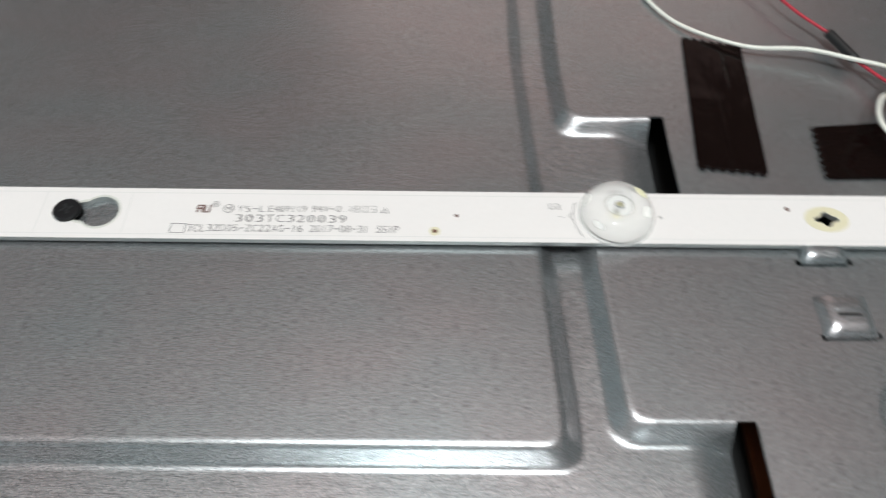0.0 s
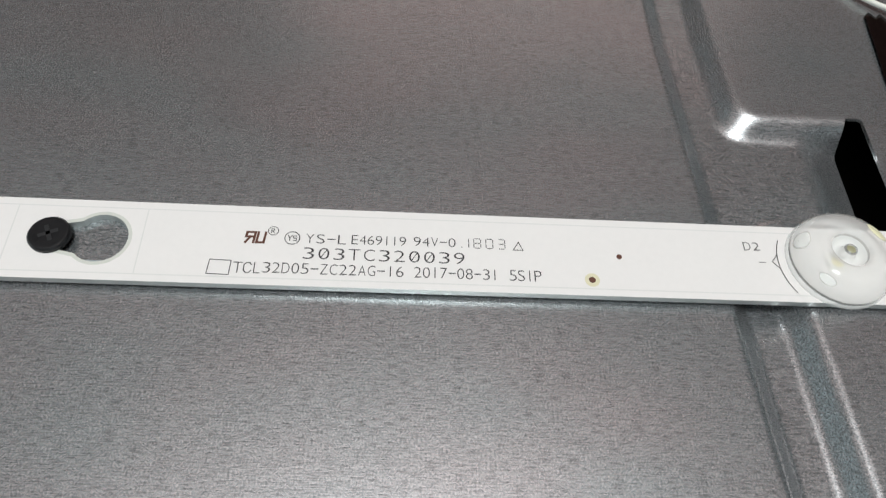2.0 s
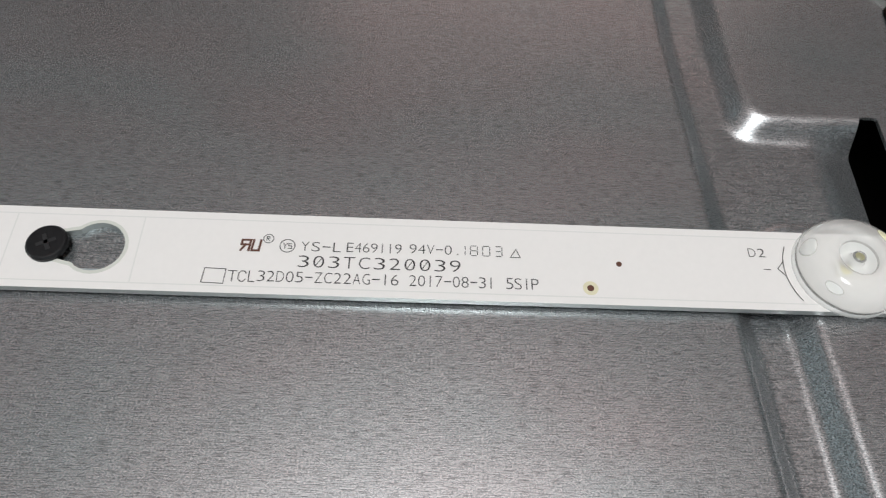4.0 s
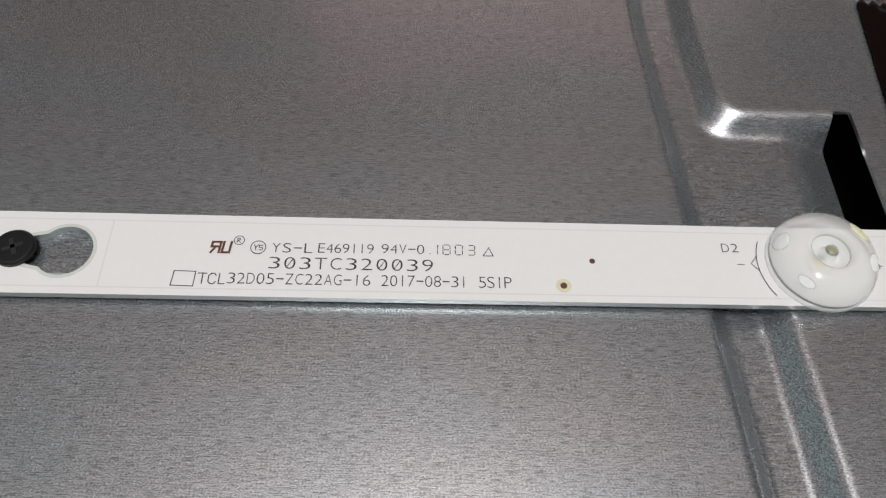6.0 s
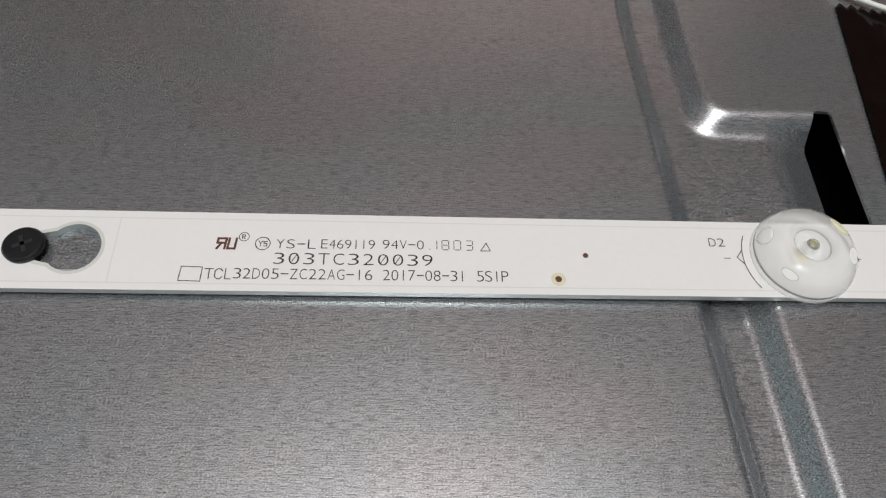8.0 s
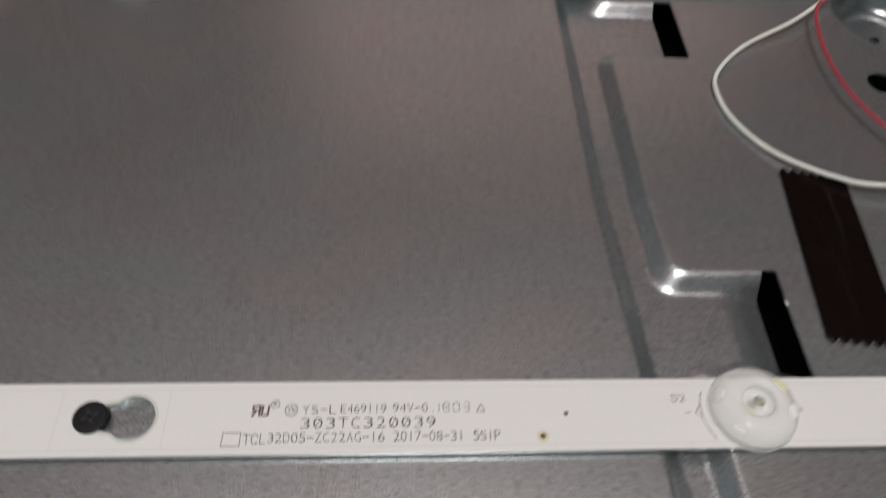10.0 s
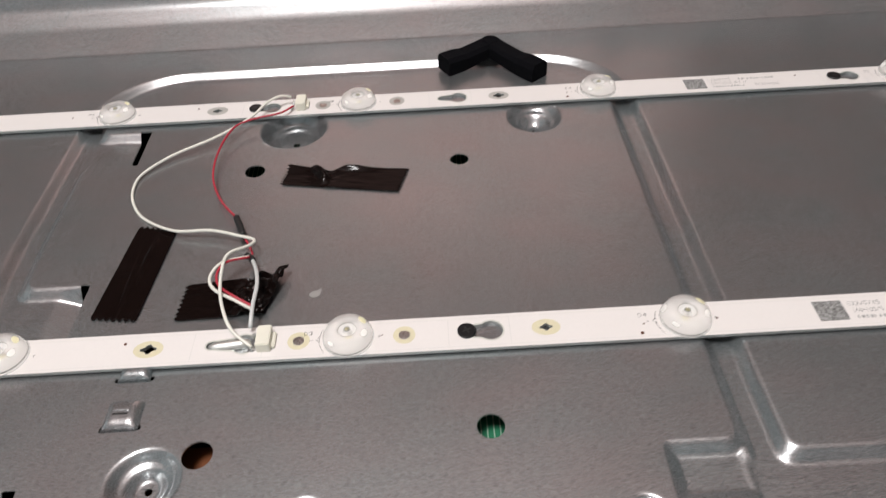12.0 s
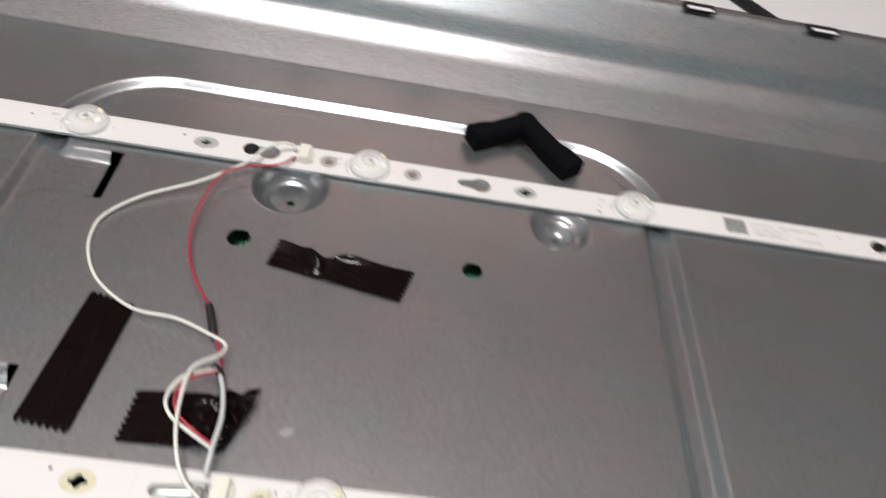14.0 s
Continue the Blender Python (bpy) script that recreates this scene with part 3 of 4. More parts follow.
def led_strip(place, turn, first, label, leds, left, right, keys, crosses, ovals, pads, screws, vias, plug, code_x):
    strip = thing("led_strip", place, label, "led strip", "backlight strips", "", turn)
    outline = [(left, -0.0079), (right, -0.0079), (right + 0.0035, 0.0075), (left, 0.0075)] if not first else [(left, -0.0079), (right, -0.0079), (right, 0.0075), (left, 0.0075)]
    holes = [keyhole(*k) for k in keys] + [cross_hole(*c) for c in crosses]
    rims = [keyhole(k[0], k[1], k[2] + 0.0006, k[3] + 0.0006) for k in keys]
    for hole, rim in zip(keys, rims):
        part("keyhole_border", plate_bm(rim, [keyhole(*hole)], TOP, TOP + 0.00004), MASK_EDGE, strip)
    board = part("board", plate_bm(outline, holes, TOP - THICK, TOP), [WHITE, EDGE], strip, "white solder-masked board")
    for f in board.data.polygons:
        f.material_index = 0 if f.normal.z > 0.5 else 1
    # faint edges of the copper under the mask
    runs = [[(left + 0.0015, 0.0061), (right - 0.0015, 0.0061)], [(left + 0.0015, -0.0066), (right - 0.0015, -0.0066)]]
    for k in keys:
        runs += [[(k[0] - 0.0066, -0.0064), (k[0] - 0.0066, 0.0059)], [(k[1] + 0.0068, -0.0064), (k[1] + 0.0068, 0.0059)]]
    part("copper_edge", strokes(runs, TOP + 0.00001, 0.00022), MASK_LINE, strip, "faint copper outline under the white mask")
    part("adhesive_tape", box_bm(left + 0.004, right - 0.004, -0.0060, -0.0035, 0.0, TOP - THICK), TAPE_STICKY, strip)
    part("adhesive_tape", box_bm(left + 0.004, right - 0.004, 0.0050, 0.0065, 0.0, TOP - THICK), TAPE_STICKY, strip)
    for k, x in enumerate(leds):
        led(x, strip, "D%d" % (k + 1), True)
    for x, r, mat, hole_r in ovals:
        oval_pad(x, r, mat, hole_r, strip)
    for x, mat in pads:
        pad(x, 0, 0.0040, 0.0021, mat, strip)
    for x in screws:
        screw(x, strip)
    for v in vias:
        via(*v[:3], strip, *v[3:])
    connector(plug, strip)
    z = TOP + 0.00006
    # stock label: plain code square and its lines
    part("code_square", box_bm(code_x, code_x + 0.0105, -0.0046, 0.0046, TOP, z), INK_CODE, strip, "grey printed code square")
    spaced_print("C22/D/45", code_x + 0.0125, 0.0020, z, 0.00150, 0.00118, 0.0019, INK_GREY, strip)
    spaced_print("160-165/5.8-6.0", code_x + 0.0130, -0.0013, z, 0.00124, 0.00098, 0.0019, INK_GREY, strip)
    spaced_print("TC320M22", code_x + 0.0350, -0.0044, z, 0.00160, 0.00126, 0.0019, INK_GREY, strip)
    for start, count, y in ((0.0285, 12, 0.0020), (0.0135, 11, -0.0043)):
        for k in range(count):
            wide = (0.0011, 0.0006, 0.0009, 0.0003, 0.0010)[(3 * k + count) % 5]
            part("print_bar", box_bm(code_x + start + 0.00155 * k, code_x + start + 0.00155 * k + wide, y + 0.0002, y + 0.0015, TOP, z), INK_PALE, strip)
    return strip


INK_PALE = grain(material("pale_print", (0.38, 0.38, 0.37), 0.6), (1, 1, 1), 1300, 0.6, 0.0, (0.5, 0.7), 700)
INK_CODE = grain(material("code_print", (0.24, 0.24, 0.235), 0.6), (1, 1, 1), 1300, 1.0, 0.0, (0.5, 0.7), 900)
INK_GREY = grain(material("faded_print", (0.15, 0.15, 0.15), 0.6), (1, 1, 1), 1300, 0.95, 0.0, (0.5, 0.7), 700)
near_strip = led_strip((0, 0, 0), 0, True, "white LED strip with printed markings, wired by its connector", (-0.2230, -0.0520, 0.0720, 0.1930, 0.3487), -0.246, 0.368,
                       [(-0.1870, -0.1791, 0.0022, 0.0046), (0.0225, 0.0345, 0.0017, 0.0042), (0.1145, 0.1232, 0.0022, 0.0043)], [(0.0, 0.0030), (0.1430, 0.0024)],
                       [(0.0, 0.0047, LAMINATE, 0.0031), (0.1430, 0.0045, LAMINATE, 0.0024)], [(0.0540, LAMINATE), (0.0920, LAMINATE)], [-0.1870, 0.1145],
                       [(-0.0912, -0.0001, 0.0005), (-0.0965, -0.0049, 0.0006, INK_BROWN, 0.0013), (-0.0090, 0.0030, 0.0006), (0.1765, -0.0052, 0.0007), (0.1780, -0.0010, 0.0004), (0.2045, -0.0004, 0.0004), (0.0840, 0.0005, 0.0003)],
                       0.0395, 0.2402)
led_strip((-0.0010, 0.1570, 0), 0, False, "white LED strip along the far wall, wired by its connector", (-0.2150, -0.0550, 0.0696, 0.1935, 0.3490), -0.238, 0.3640,
                      [(0.0163, 0.0248, 0.0022, 0.0042), (0.1125, 0.1210, 0.0019, 0.0043), (0.3160, 0.3245, 0.0020, 0.0040)], [(0.1420, 0.0030), (-0.0036, 0.0024)],
                      [(-0.0036, 0.0047, GREY_PAD, 0.0024), (0.1420, 0.0046, GREY_PAD, 0.0031)], [(0.0510, GREY_PAD), (0.0893, GREY_PAD)], [0.0163, 0.3160],
                      [(-0.0140, 0.0030, 0.0006), (0.1770, -0.0050, 0.0007), (0.1775, -0.0010, 0.0004), (0.2970, 0.0030, 0.0005), (0.3585, 0.0010, 0.0005), (-0.0790, 0.0010, 0.0005)],
                      0.0375, 0.2388)


def printed_block(strip):
    """The print between the first screw and the second lens of the near strip."""
    z = TOP + 0.00006
    ring = lambda x, y, r: [(x + r * math.cos(2 * math.pi * k / 20), y + r * math.sin(2 * math.pi * k / 20)) for k in range(21)]
    x, y = -0.1555, 0.0002
    part("approval_mark", strokes([[(x + 0.0015, y), (x + 0.0017, y + 0.0020), (x + 0.0003, y + 0.0020), (x + 0.0002, y + 0.0011), (x + 0.0014, y + 0.0011)], [(x + 0.0009, y + 0.0011), (x + 0.0002, y)],
                                   [(x + 0.0022, y + 0.0020), (x + 0.0020, y), (x + 0.0032, y), (x + 0.0034, y + 0.0020)]], z, 0.00040), INK_BROWN, strip, "brown printed approval symbol")
    part("approval_ring", strokes([ring(-0.1509, 0.0026, 0.00085), [(-0.1512, 0.0022), (-0.1512, 0.0030), (-0.1508, 0.0030), (-0.1507, 0.0027), (-0.1511, 0.0026), (-0.1507, 0.0022)]], z, 0.00013), INK, strip)
    part("maker_ring", strokes([ring(-0.1476, 0.0013, 0.00125), [(-0.1483, 0.0018), (-0.1480, 0.0013), (-0.1480, 0.0008)], [(-0.1476, 0.0018), (-0.1480, 0.0013)],
                                [(-0.1469, 0.0017), (-0.1474, 0.0017), (-0.1474, 0.0013), (-0.1469, 0.0013), (-0.1469, 0.0008), (-0.1474, 0.0008)]], z, 0.00015), INK, strip)
    spaced_print("YS-L", -0.1453, 0.0004, z, 0.00180, 0.00138, 0.00182, INK, strip)
    spaced_print("E469119", -0.1376, 0.0005, z, 0.00136, 0.00112, 0.00182, INK, strip)
    spaced_print("94V-0", -0.1270, 0.0006, z, 0.00150, 0.00122, 0.00182, INK, strip)
    dash = []
    for k, segs in enumerate(("bc", "abcdefg", "abcdef", "abcdg")):
        x0, y0, w, h = -0.1187 + 0.0021 * k, 0.0006, 0.0012, 0.0019
        seg = {"a": ((0, 1), (1, 1)), "b": ((1, 1), (1, 0.5)), "c": ((1, 0.5), (1, 0)), "d": ((0, 0), (1, 0)), "e": ((0, 0.5), (0, 0)), "f": ((0, 1), (0, 0.5)), "g": ((0, 0.5), (1, 0.5))}
        for s in segs:
            (ax, ay), (bx, by) = seg[s]
            p, q = (x0 + ax * w, y0 + ay * h), (x0 + bx * w, y0 + by * h)
            dash.append([(p[0] * 0.82 + q[0] * 0.18, p[1] * 0.82 + q[1] * 0.18), (p[0] * 0.18 + q[0] * 0.82, p[1] * 0.18 + q[1] * 0.82)])
    dash.append([(-0.1188, 0.0007), (-0.1187, 0.0007)])
    part("date_digits", strokes(dash, z, 0.00015), INK, strip, "dashed printed date digits")
    part("triangle_mark", strokes([[(-0.1098, 0.0005), (-0.1081, 0.0005), (-0.1088, 0.0021), (-0.1098, 0.0005)]], z, 0.00015), INK, strip)
    spaced_print("303TC320039", -0.1455, -0.0027, z, 0.00254, 0.00182, 0.00222, INK, strip)
    part("zero_slashes", strokes([[(-0.1455 + 0.00254 * k + 0.0004, -0.0024), (-0.1455 + 0.00254 * k + 0.0014, -0.0008)] for k in (1, 7, 8)], z + 0.00001, 0.00014), INK, strip)
    part("print_box", strokes([[(-0.1608, -0.0061), (-0.1572, -0.0062), (-0.1571, -0.0035), (-0.1606, -0.0034), (-0.1608, -0.0061)]], z, 0.00015), INK, strip)
    part("maker_bars", strokes([[(-0.1566, -0.0038), (-0.1553, -0.0038)], [(-0.1559, -0.0038), (-0.1559, -0.0057)], [(-0.1537, -0.0042), (-0.1540, -0.0038), (-0.1545, -0.0038), (-0.1549, -0.0042), (-0.1549, -0.0053), (-0.1545, -0.0057), (-0.1540, -0.0057), (-0.1537, -0.0053)],
                                [(-0.1532, -0.0038), (-0.1532, -0.0057), (-0.1523, -0.0057)]], z, 0.00018), INK, strip)
    spaced_print("32D05-ZC22AG-16", -0.15185, -0.0056, z, 0.001572, 0.00126, 0.00200, INK, strip)
    spaced_print("2017-08-31", -0.1268, -0.0056, z, 0.001445, 0.00118, 0.00205, INK, strip)
    spaced_print("5S1P", -0.1107, -0.0056, z, 0.00142, 0.00122, 0.00208, INK, strip)


printed_block(near_strip)


def keyhole_plate(x0, x1, y):
    """A shallow steel plate added to the pan under a keyhole to brighten its floor."""
    outline = [(x + c * 0.0060, y + d * 0.0060) for x, turn in ((x0, 90), (x1, 270)) for c, d in ((math.cos(radians(turn + 15 * k)), math.sin(radians(turn + 15 * k))) for k in range(13))]
    part("brightening_plate", plate_bm(outline, [], -0.0006, TOP - THICK - 0.00004), STEEL, pan)


for x0, x1, y in ((-0.1870, -0.1791, 0), (0.0225, 0.0345, 0), (0.1145, 0.1232, 0), (0.0153, 0.0238, 0.1570), (0.1115, 0.1200, 0.1570), (0.3150, 0.3235, 0.1570)):
    keyhole_plate(x0, x1, y)


# ---- black tape ----
def tape(corners, label, torn, lift, pinch=None, group="tape strips"):
    """Vinyl tape laid on the pan: corners far-left, far-right, near-right, near-left; torn: saw-tooth ends ('u' at u=0, 'uu' at both, 'v' at v=0 and 1); lift(u, v): height."""
    a, b, c, d = [Vector((*q, 0)) for q in corners]
    nu, nv = 48, 48
    bm = bmesh.new()
    g = []
    lu, lv = (b - a).length, (a - d).length
    for i in range(nu + 1):
        row = []
        for j in range(nv + 1):
            u, v = i / nu, j / nv
            cut = lambda s, n: 0.0017 * abs((s * n) % 1 - 0.5) * 2
            uu, vv = u, v
            if "u" in torn:
                uu += cut(v, 8) / lu * max(0, 1 - i / 8)
                uu -= cut(v, 8) / lu * max(0, 1 - (nu - i) / 8) * (torn.count("u") > 1)
            if "v" in torn:
                vv += cut(u, 7) / lv * (max(0, 1 - j / 8) - max(0, 1 - (nv - j) / 8))
            if pinch:
                vv *= 1 - pinch[2] * math.exp(-((uu - pinch[0]) / pinch[1]) ** 2)
            p = (d * (1 - uu) + c * uu) * (1 - vv) + (a * (1 - uu) + b * uu) * vv
            p.z = 0.00060 + lift(uu, vv) + 0.00014 * noise.noise((uu * 5, vv * 5, lu * 100)) + 0.00016 * max(0, noise.noise((uu * 4 + 7, vv * 9, lu * 50))) + 0.00005 * noise.noise((uu * 15, vv * 19, 3))
            row.append(bm.verts.new(p))
        g.append(row)
    for i in range(nu):
        for j in range(nv):
            bm.faces.new((g[i][j], g[i + 1][j], g[i + 1][j + 1], g[i][j + 1]))
    ob = mesh_object("tape_strip", bm, TAPE, True)
    s = ob.modifiers.new("thickness", "SOLIDIFY")
    s.thickness, s.offset = 0.00018, 0
    return tagged(ob, label, "tape", group)


def bump(u, v, cu, cv, su, sv, h):
    return h * math.exp(-((u - cu) / su) ** 2 - ((v - cv) / sv) ** 2)


tape([(-0.0225, 0.0713), (-0.0054, 0.0674), (-0.0096, 0.0149), (-0.0276, 0.0171)], "dark brown vinyl tape strip with saw-toothed ends, stuck flat", "v",
     lambda u, v: bump(u, v, 0.6, 0.65, 0.06, 0.2, 0.0008) + bump(u + 0.25 * v, v, 0.55, 0.4, 0.04, 0.25, 0.0006) + bump(u, v, 0.3, 0.5, 0.25, 0.05, 0.0003))
tape([(0.0057, 0.0332), (0.0467, 0.0372), (0.0390, 0.0155), (0.0046, 0.0147)], "dark brown vinyl tape strip with a crumpled lifted end", "u",
     lambda u, v: max(0, u - 0.55) ** 1.3 * 0.011 * (0.6 + 0.4 * math.sin(11 * u + 4 * v)) + max(0, u - 0.8) * 0.008 * v + 0.0038 * noise.noise((u * 9, v * 6, 3)) * min(1, max(0, u - 0.5) * 4) + bump(u, v, 0.78, 0.45, 0.05, 0.6, 0.0022))
tape([(0.0377, 0.1070), (0.0947, 0.1014), (0.0900, 0.0846), (0.0346, 0.0948)], "dark vinyl tape strip with a wrinkled folded end", "uu",
     lambda u, v: bump(u, v, 0.30, 0.9, 0.06, 0.5, 0.0026) + max(0, 0.26 - u) * 0.020 * max(0, v - 0.55) + bump(u, v, 0.50, 1.0, 0.16, 0.15, 0.0022) + 0.0016 * noise.noise((u * 16, v * 6, 7)) * math.exp(-((u - 0.32) / 0.10) ** 2) + bump(u + 0.22 * v, v, 0.44, 0.7, 0.035, 0.5, 0.0026), pinch=(0.32, 0.11, 0.26))


# ---- wiring ----
def wiring():
    loom = thing("wire_loom", (0.03, 0.07, 0), "red and white wire loom with black sleeves joining both strips", "wires")
    o = Vector((0.03, 0.07, 0))
    def run(name, pts, r, mat, label=""):
        return part(name, tube([Vector(p) - o for p in pts], r, 6, 10), mat, loom, label, True)
    for name, pts, r, mat, label in WIRES:
        run(name, pts, r, mat, label)


def WIRE_PLAN():
    """Each run: name, places, radius, material, label."""
    white = [(0.0340, 0.1595, 0.0070), (0.0290, 0.1575, 0.0090), (0.0225, 0.1525, 0.0085), (0.0155, 0.1430, 0.0065), (0.0000, 0.1312, 0.0040), (-0.0190, 0.1200, 0.0025), (-0.0302, 0.1085, 0.0015), (-0.0325, 0.0990, 0.0012),
             (-0.0300, 0.0875, 0.0010), (-0.0216, 0.0748, 0.0014), (-0.0055, 0.0638, 0.0030), (0.0110, 0.0610, 0.0045), (0.0240, 0.0560, 0.0050), (0.0308, 0.0520, 0.0060), (0.0305, 0.0460, 0.0085),
             (0.0248, 0.0392, 0.0115), (0.0233, 0.0328, 0.0120), (0.0240, 0.0210, 0.0110), (0.0266, 0.0107, 0.0098), (0.0305, 0.0030, 0.0070), (0.0378, -0.0028, 0.0040)]
    red = [(0.0355, 0.1540, 0.0050), (0.0295, 0.1462, 0.0060), (0.0165, 0.1420, 0.0060), (0.0080, 0.1352, 0.0058), (0.0040, 0.1170, 0.0052), (0.0050, 0.0977, 0.0048), (0.0115, 0.0810, 0.0045), (0.0210, 0.0680, 0.0040)]
    red_on = [(0.0248, 0.0580, 0.0035), (0.0285, 0.0510, 0.0040), (0.0310, 0.0450, 0.0050), (0.0312, 0.0420, 0.0055)]
    cream = [(0.0308, 0.0410, 0.0070), (0.0220, 0.0353, 0.0100), (0.0187, 0.0276, 0.0100), (0.0212, 0.0218, 0.0090), (0.0297, 0.0166, 0.0080), (0.0362, 0.0140, 0.0050)]
    red_loop = [(0.0312, 0.0405, 0.0072), (0.0240, 0.0343, 0.0110), (0.0215, 0.0281, 0.0110), (0.0234, 0.0223, 0.0100), (0.0307, 0.0171, 0.0085), (0.0365, 0.0148, 0.0060)]
    grey = [(0.0318, 0.0408, 0.0055), (0.0352, 0.0320, 0.0080), (0.0372, 0.0225, 0.0095), (0.0368, 0.0130, 0.0085), (0.0365, 0.0050, 0.0055)]
    return [("white_wire", white, 0.00065, WIRE_WHITE, "white wire"), ("red_wire", red, 0.00050, WIRE_RED, "red wire"), ("red_wire", red_on, 0.00050, WIRE_RED, "red wire"),
            ("cream_wire", cream, 0.00065, WIRE_WHITE, "cream wire"), ("red_wire", red_loop, 0.00050, WIRE_RED, "red wire"), ("sleeved_wire", grey, 0.00080, WIRE_GREY, "translucent grey sleeved wire"),
            ("heat_shrink", [(0.0203, 0.0692, 0.0040), (0.0225, 0.0638, 0.0038), (0.0250, 0.0576, 0.0036)], 0.00145, SHRINK, "black heat-shrink sleeve"),
            ("splice", [(0.0290, 0.0432, 0.0054), (0.0308, 0.0420, 0.0056), (0.0322, 0.0398, 0.0056)], 0.00135, SHRINK, "black taped splice")]


WIRES = WIRE_PLAN()
wiring()


# ---- rubber corner cushion ----
def cushion():
    """A bent foam block that bridges the far groove."""
    ob = thing("foam_cushion", (0.1408, 0.2030, 0), "black foam corner cushion bent over the far groove", "foam block")
    for sx, end in (("a", (-0.0275, -0.0155)), ("b", (0.0245, -0.0285))):
        way = Vector((end[0], end[1], 0))
        side = Vector((-way.y, way.x, 0)).normalized()
        bm = bmesh.new()
        rows = []
        for k in range(9):
            s = k / 8
            w = 0.0053 + (0.0006 if s > 0.7 else 0.0)
            lift = 0.0030 * max(0, 1 - 1.6 * s) + 0.0002
            h = 0.0088 + (0.0008 if s > 0.7 else 0)
            c = way * (s * 1.04 - 0.06)
            ring = []
            for a, b in ((-1, 0), (-1, 0.75), (-0.7, 1), (0.7, 1), (1, 0.75), (1, 0)):
                ring.append(bm.verts.new(c + side * w * a + Vector((0, 0, lift + (h - lift * 0.4) * b))))
            rows.append(ring)
        for r0, r1 in zip(rows, rows[1:]):
            for j in range(6):
                bm.faces.new((r0[j], r0[(j + 1) % 6], r1[(j + 1) % 6], r1[j]))
        bm.faces.new(rows[0])
        bm.faces.new(rows[-1])
        bmesh.ops.recalc_face_normals(bm, faces=bm.faces[:])
        part("arm", bm, FOAM, ob)
    part("bend", revolve([(0, 0.0030), (0.0060, 0.0030), (0.0064, 0.0085), (0.0050, 0.0102), (0, 0.0104)], 20), FOAM, ob, "", True)


cushion()


# ---- small marks on the pan ----
def smear(x, y, r, squash, turn):
    bm = bmesh.new()
    vs = [bm.verts.new((r * (1 + 0.35 * noise.noise((3 * math.cos(a), 3 * math.sin(a), x * 50))) * math.cos(a), squash * r * math.sin(a), 0.0002)) for a in (2 * math.pi * k / 24 for k in range(24))]
    mid = bm.verts.new((0, 0, 0.0004))
    for k in range(24):
        bm.faces.new((vs[k], vs[(k + 1) % 24], mid))
    ob = mesh_object("glue_smear", bm, SMEAR, True)
    ob.matrix_basis = pose(x, y, 0, 0, 0, turn)
    tagged(ob, "pale dried glue speck on the steel pan", "glue speck", "glue specks")


for s in ((0.0572, 0.0250, 0.0022, 0.8, 10), (0.0665, -0.0350, 0.0011, 0.3, 60), (0.0590, 0.0270, 0.0010, 0.6, 40)):
    smear(*s)


# ---- under and round the pan ----
def circuit_board(x0, x1, y0, y1, mat=None, label="green circuit board under the pan's holes"):
    ob = thing("circuit_board", ((x0 + x1) / 2, (y0 + y1) / 2, -0.0140), label, "circuit board")
    w, h = (x1 - x0) / 2, (y1 - y0) / 2
    part("board", box_bm(-w, w, -h, h, 0, 0.0016), mat or PCB, ob)
    for k in range(0 if mat else int(w * 2 / 0.0022)):
        x = -w + 0.001 + 0.0022 * k
        part("trace", box_bm(x, x + 0.0003, -h + 0.002, h - 0.002, 0.0016, 0.0017), PCB_LINE, ob)


circuit_board(0.105, 0.136, -0.055, -0.020)
circuit_board(0.008, 0.135, 0.092, 0.148)
circuit_board(-0.0262, 0.046, -0.080, -0.032, PHENOLIC, "brown circuit board under the pan's slot")


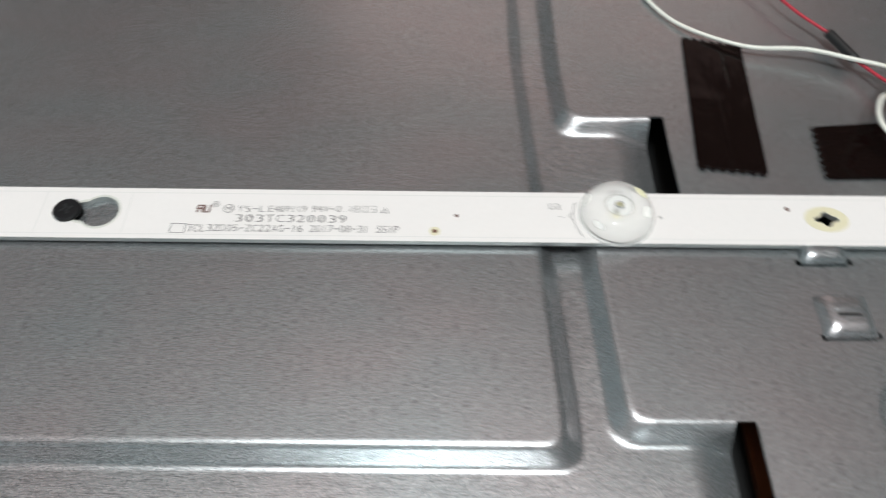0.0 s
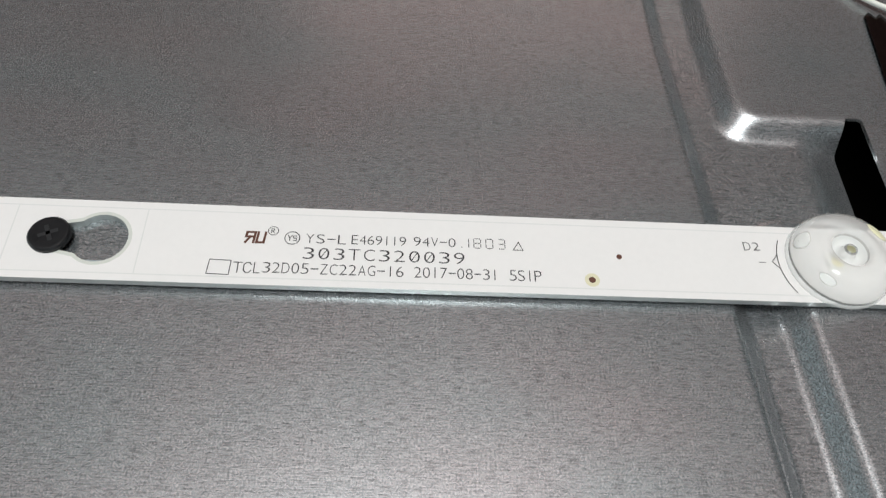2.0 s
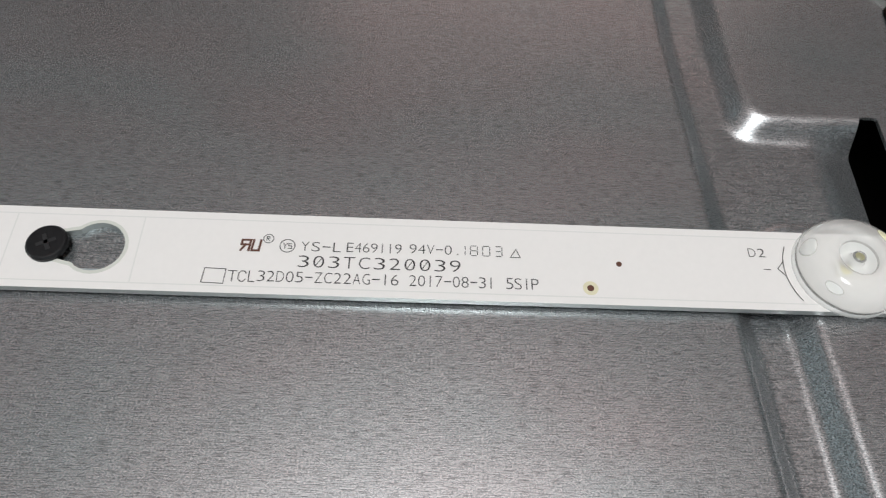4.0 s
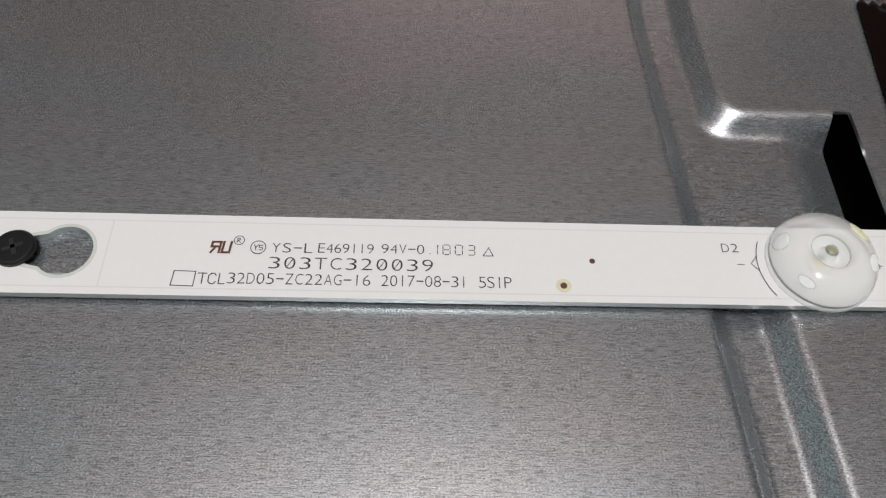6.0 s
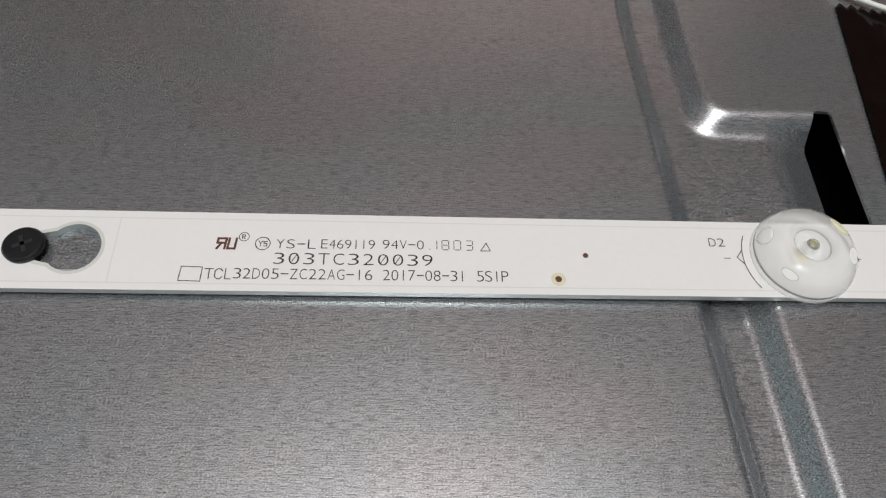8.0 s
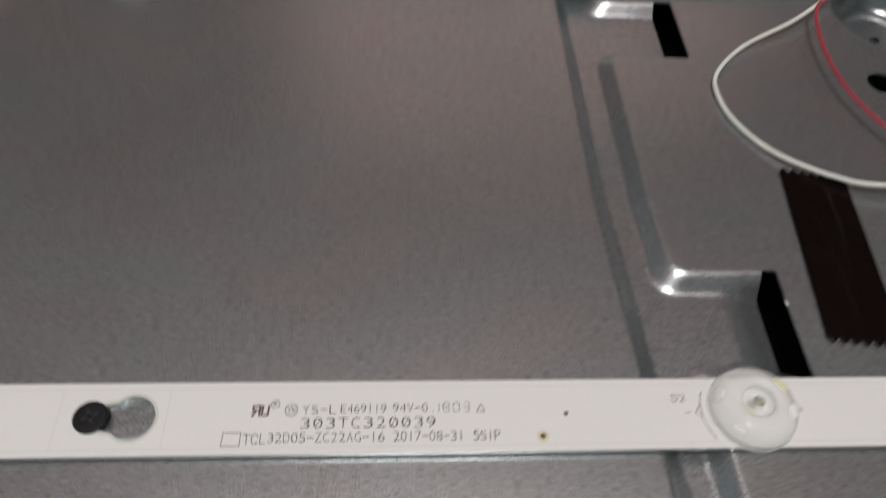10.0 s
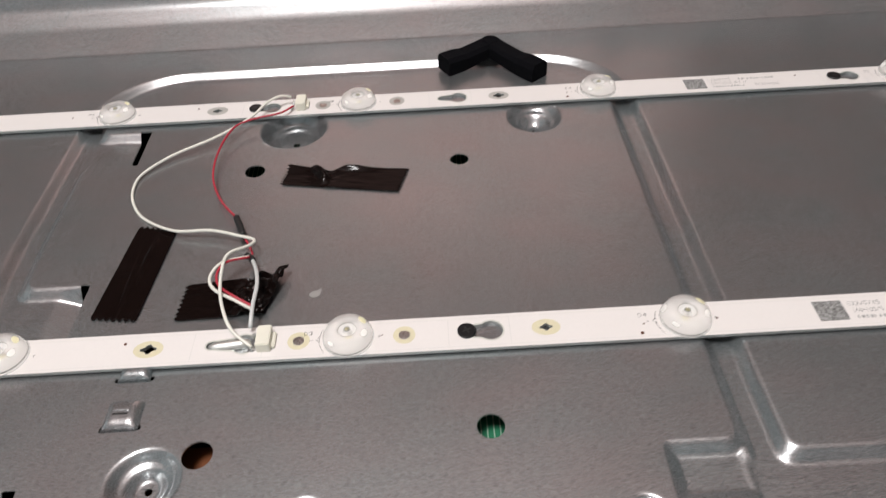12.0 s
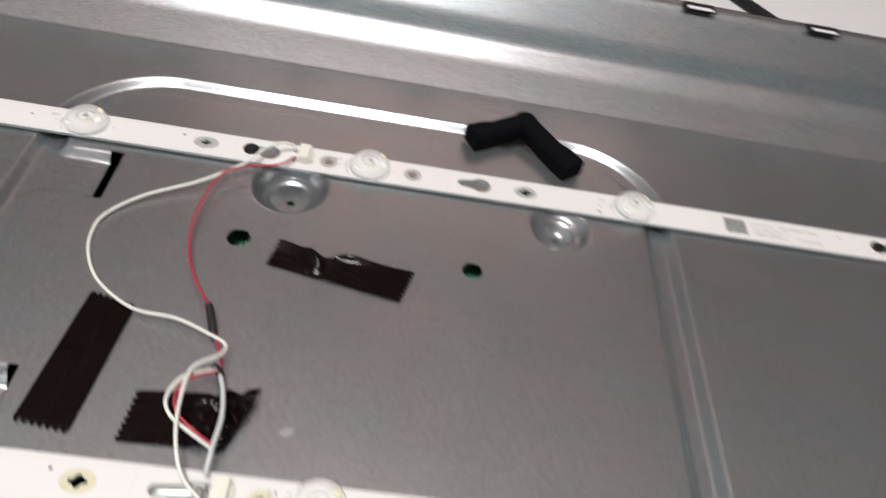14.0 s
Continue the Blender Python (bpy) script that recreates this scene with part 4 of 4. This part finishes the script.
def back_cover():
    """The black plastic shell that the pan lies in, with snap tabs along its rim."""
    ob = thing("back_cover", (0.07, 0.08, -0.030), "black plastic back cover under and round the steel pan", "plastic cover")
    part("base", box_bm(-0.368, 0.368, -0.212, 0.206, 0.0, 0.0145), PLASTIC, ob)
    rail = box_bm(-0.40, 0.40, 0.2043, 0.2055, 0.0, 0.0742, 0.0004)
    part("rim", rail, PLASTIC, ob)
    part("rim", box_bm(-0.376, 0.376, -0.2230, -0.2180, 0.0, 0.0742, 0.0006), PLASTIC, ob)
    for x in (-0.379, 0.3735):
        part("rim", box_bm(x, x + 0.005, -0.223, 0.202, 0.0, 0.0742, 0.0006), PLASTIC, ob)
    for k in range(10):
        x = -0.340 + 0.0715 * k
        y = 0.1985
        bm = box_bm(x - 0.009, x + 0.009, y - 0.0030, y + 0.0056, 0.0741, 0.0752, 0.0004)
        tab = part("snap_tab", bm, PLASTIC, ob)
        part("snap_window", box_bm(x - 0.0070, x + 0.0070, y - 0.0022, y + 0.0006, 0.0750, 0.0754), TABLE, tab)


back_cover()


def table():
    ob = thing("table", (0.07, 0.25, -0.030), "white table top under the opened television", "table")
    part("tabletop", box_bm(-0.75, 0.75, -0.55, 0.55, -0.030, 0.0, 0.003), TABLE, ob)
    for sx in (-0.68, 0.68):
        for sy in (-0.48, 0.48):
            part("leg", box_bm(sx - 0.025, sx + 0.025, sy - 0.025, sy + 0.025, -0.72, -0.030, 0.003), TABLE, ob)


table()

cord = mesh_object("black_cord", tube([(0.210, 0.640, -0.0258), (0.270, 0.535, -0.0258), (0.335, 0.441, -0.0258), (0.372, 0.392, -0.0258), (0.400, 0.345, -0.0258)], 0.0042), PLASTIC, True)
tagged(cord, "black power cord lying on the white table", "cord")


def room():
    """Unseen plain room round the table; wall and ceiling tints feed the steel's reflections."""
    x0, x1, y0, y1, z0, z1, t = -1.9, 2.1, -2.2, 1.65, -0.75, 2.0, 0.1
    walls = {"wall_west": ((x0 - t, x0, y0 - t, y1 + t, z0, z1), PLASTER_COOL, "unseen pale wall tinted cool for the steel reflections"),
             "wall_east": ((x1, x1 + t, y0 - t, y1 + t, z0, z1), PLASTER_GREY, "unseen wall kept grey to darken the steel reflections"),
             "wall_south": ((x0, x1, y0 - t, y0, z0, z1), PLASTER_COOL, "unseen pale wall tinted cool for the steel reflections"),
             # unseen north wall, coloured dark so the steel mirrors less there
             "wall_north": ((x0, x1, y1, y1 + t, z0, z1), PLASTER_DIM, "unseen far wall, dark rose to dim the steel reflections")}
    for name, (b, mat, label) in walls.items():
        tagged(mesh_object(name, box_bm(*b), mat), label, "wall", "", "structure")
    tagged(mesh_object("ceiling", box_bm(x0 - t, x1 + t, y0 - t, y1 + t, z1, z1 + t), PLASTER_PALE), "unseen ceiling tinted pale rose for the steel reflections", "ceiling", "", "structure")
    tagged(mesh_object("floor", box_bm(x0 - t, x1 + t, y0 - t, y1 + t, z0 - t, z0), FLOORING), "plain brown room floor", "floor", "", "structure")
    # unseen half-height rose reflector added beyond the table to brighten the steel
    tagged(mesh_object("rose_reflector_panel", box_bm(-0.35, 0.66, 1.25, 1.33, z0, 1.12), REFLECTOR_ROSE), "unseen rose reflector panel that brightens the steel pink", "wall", "", "structure")


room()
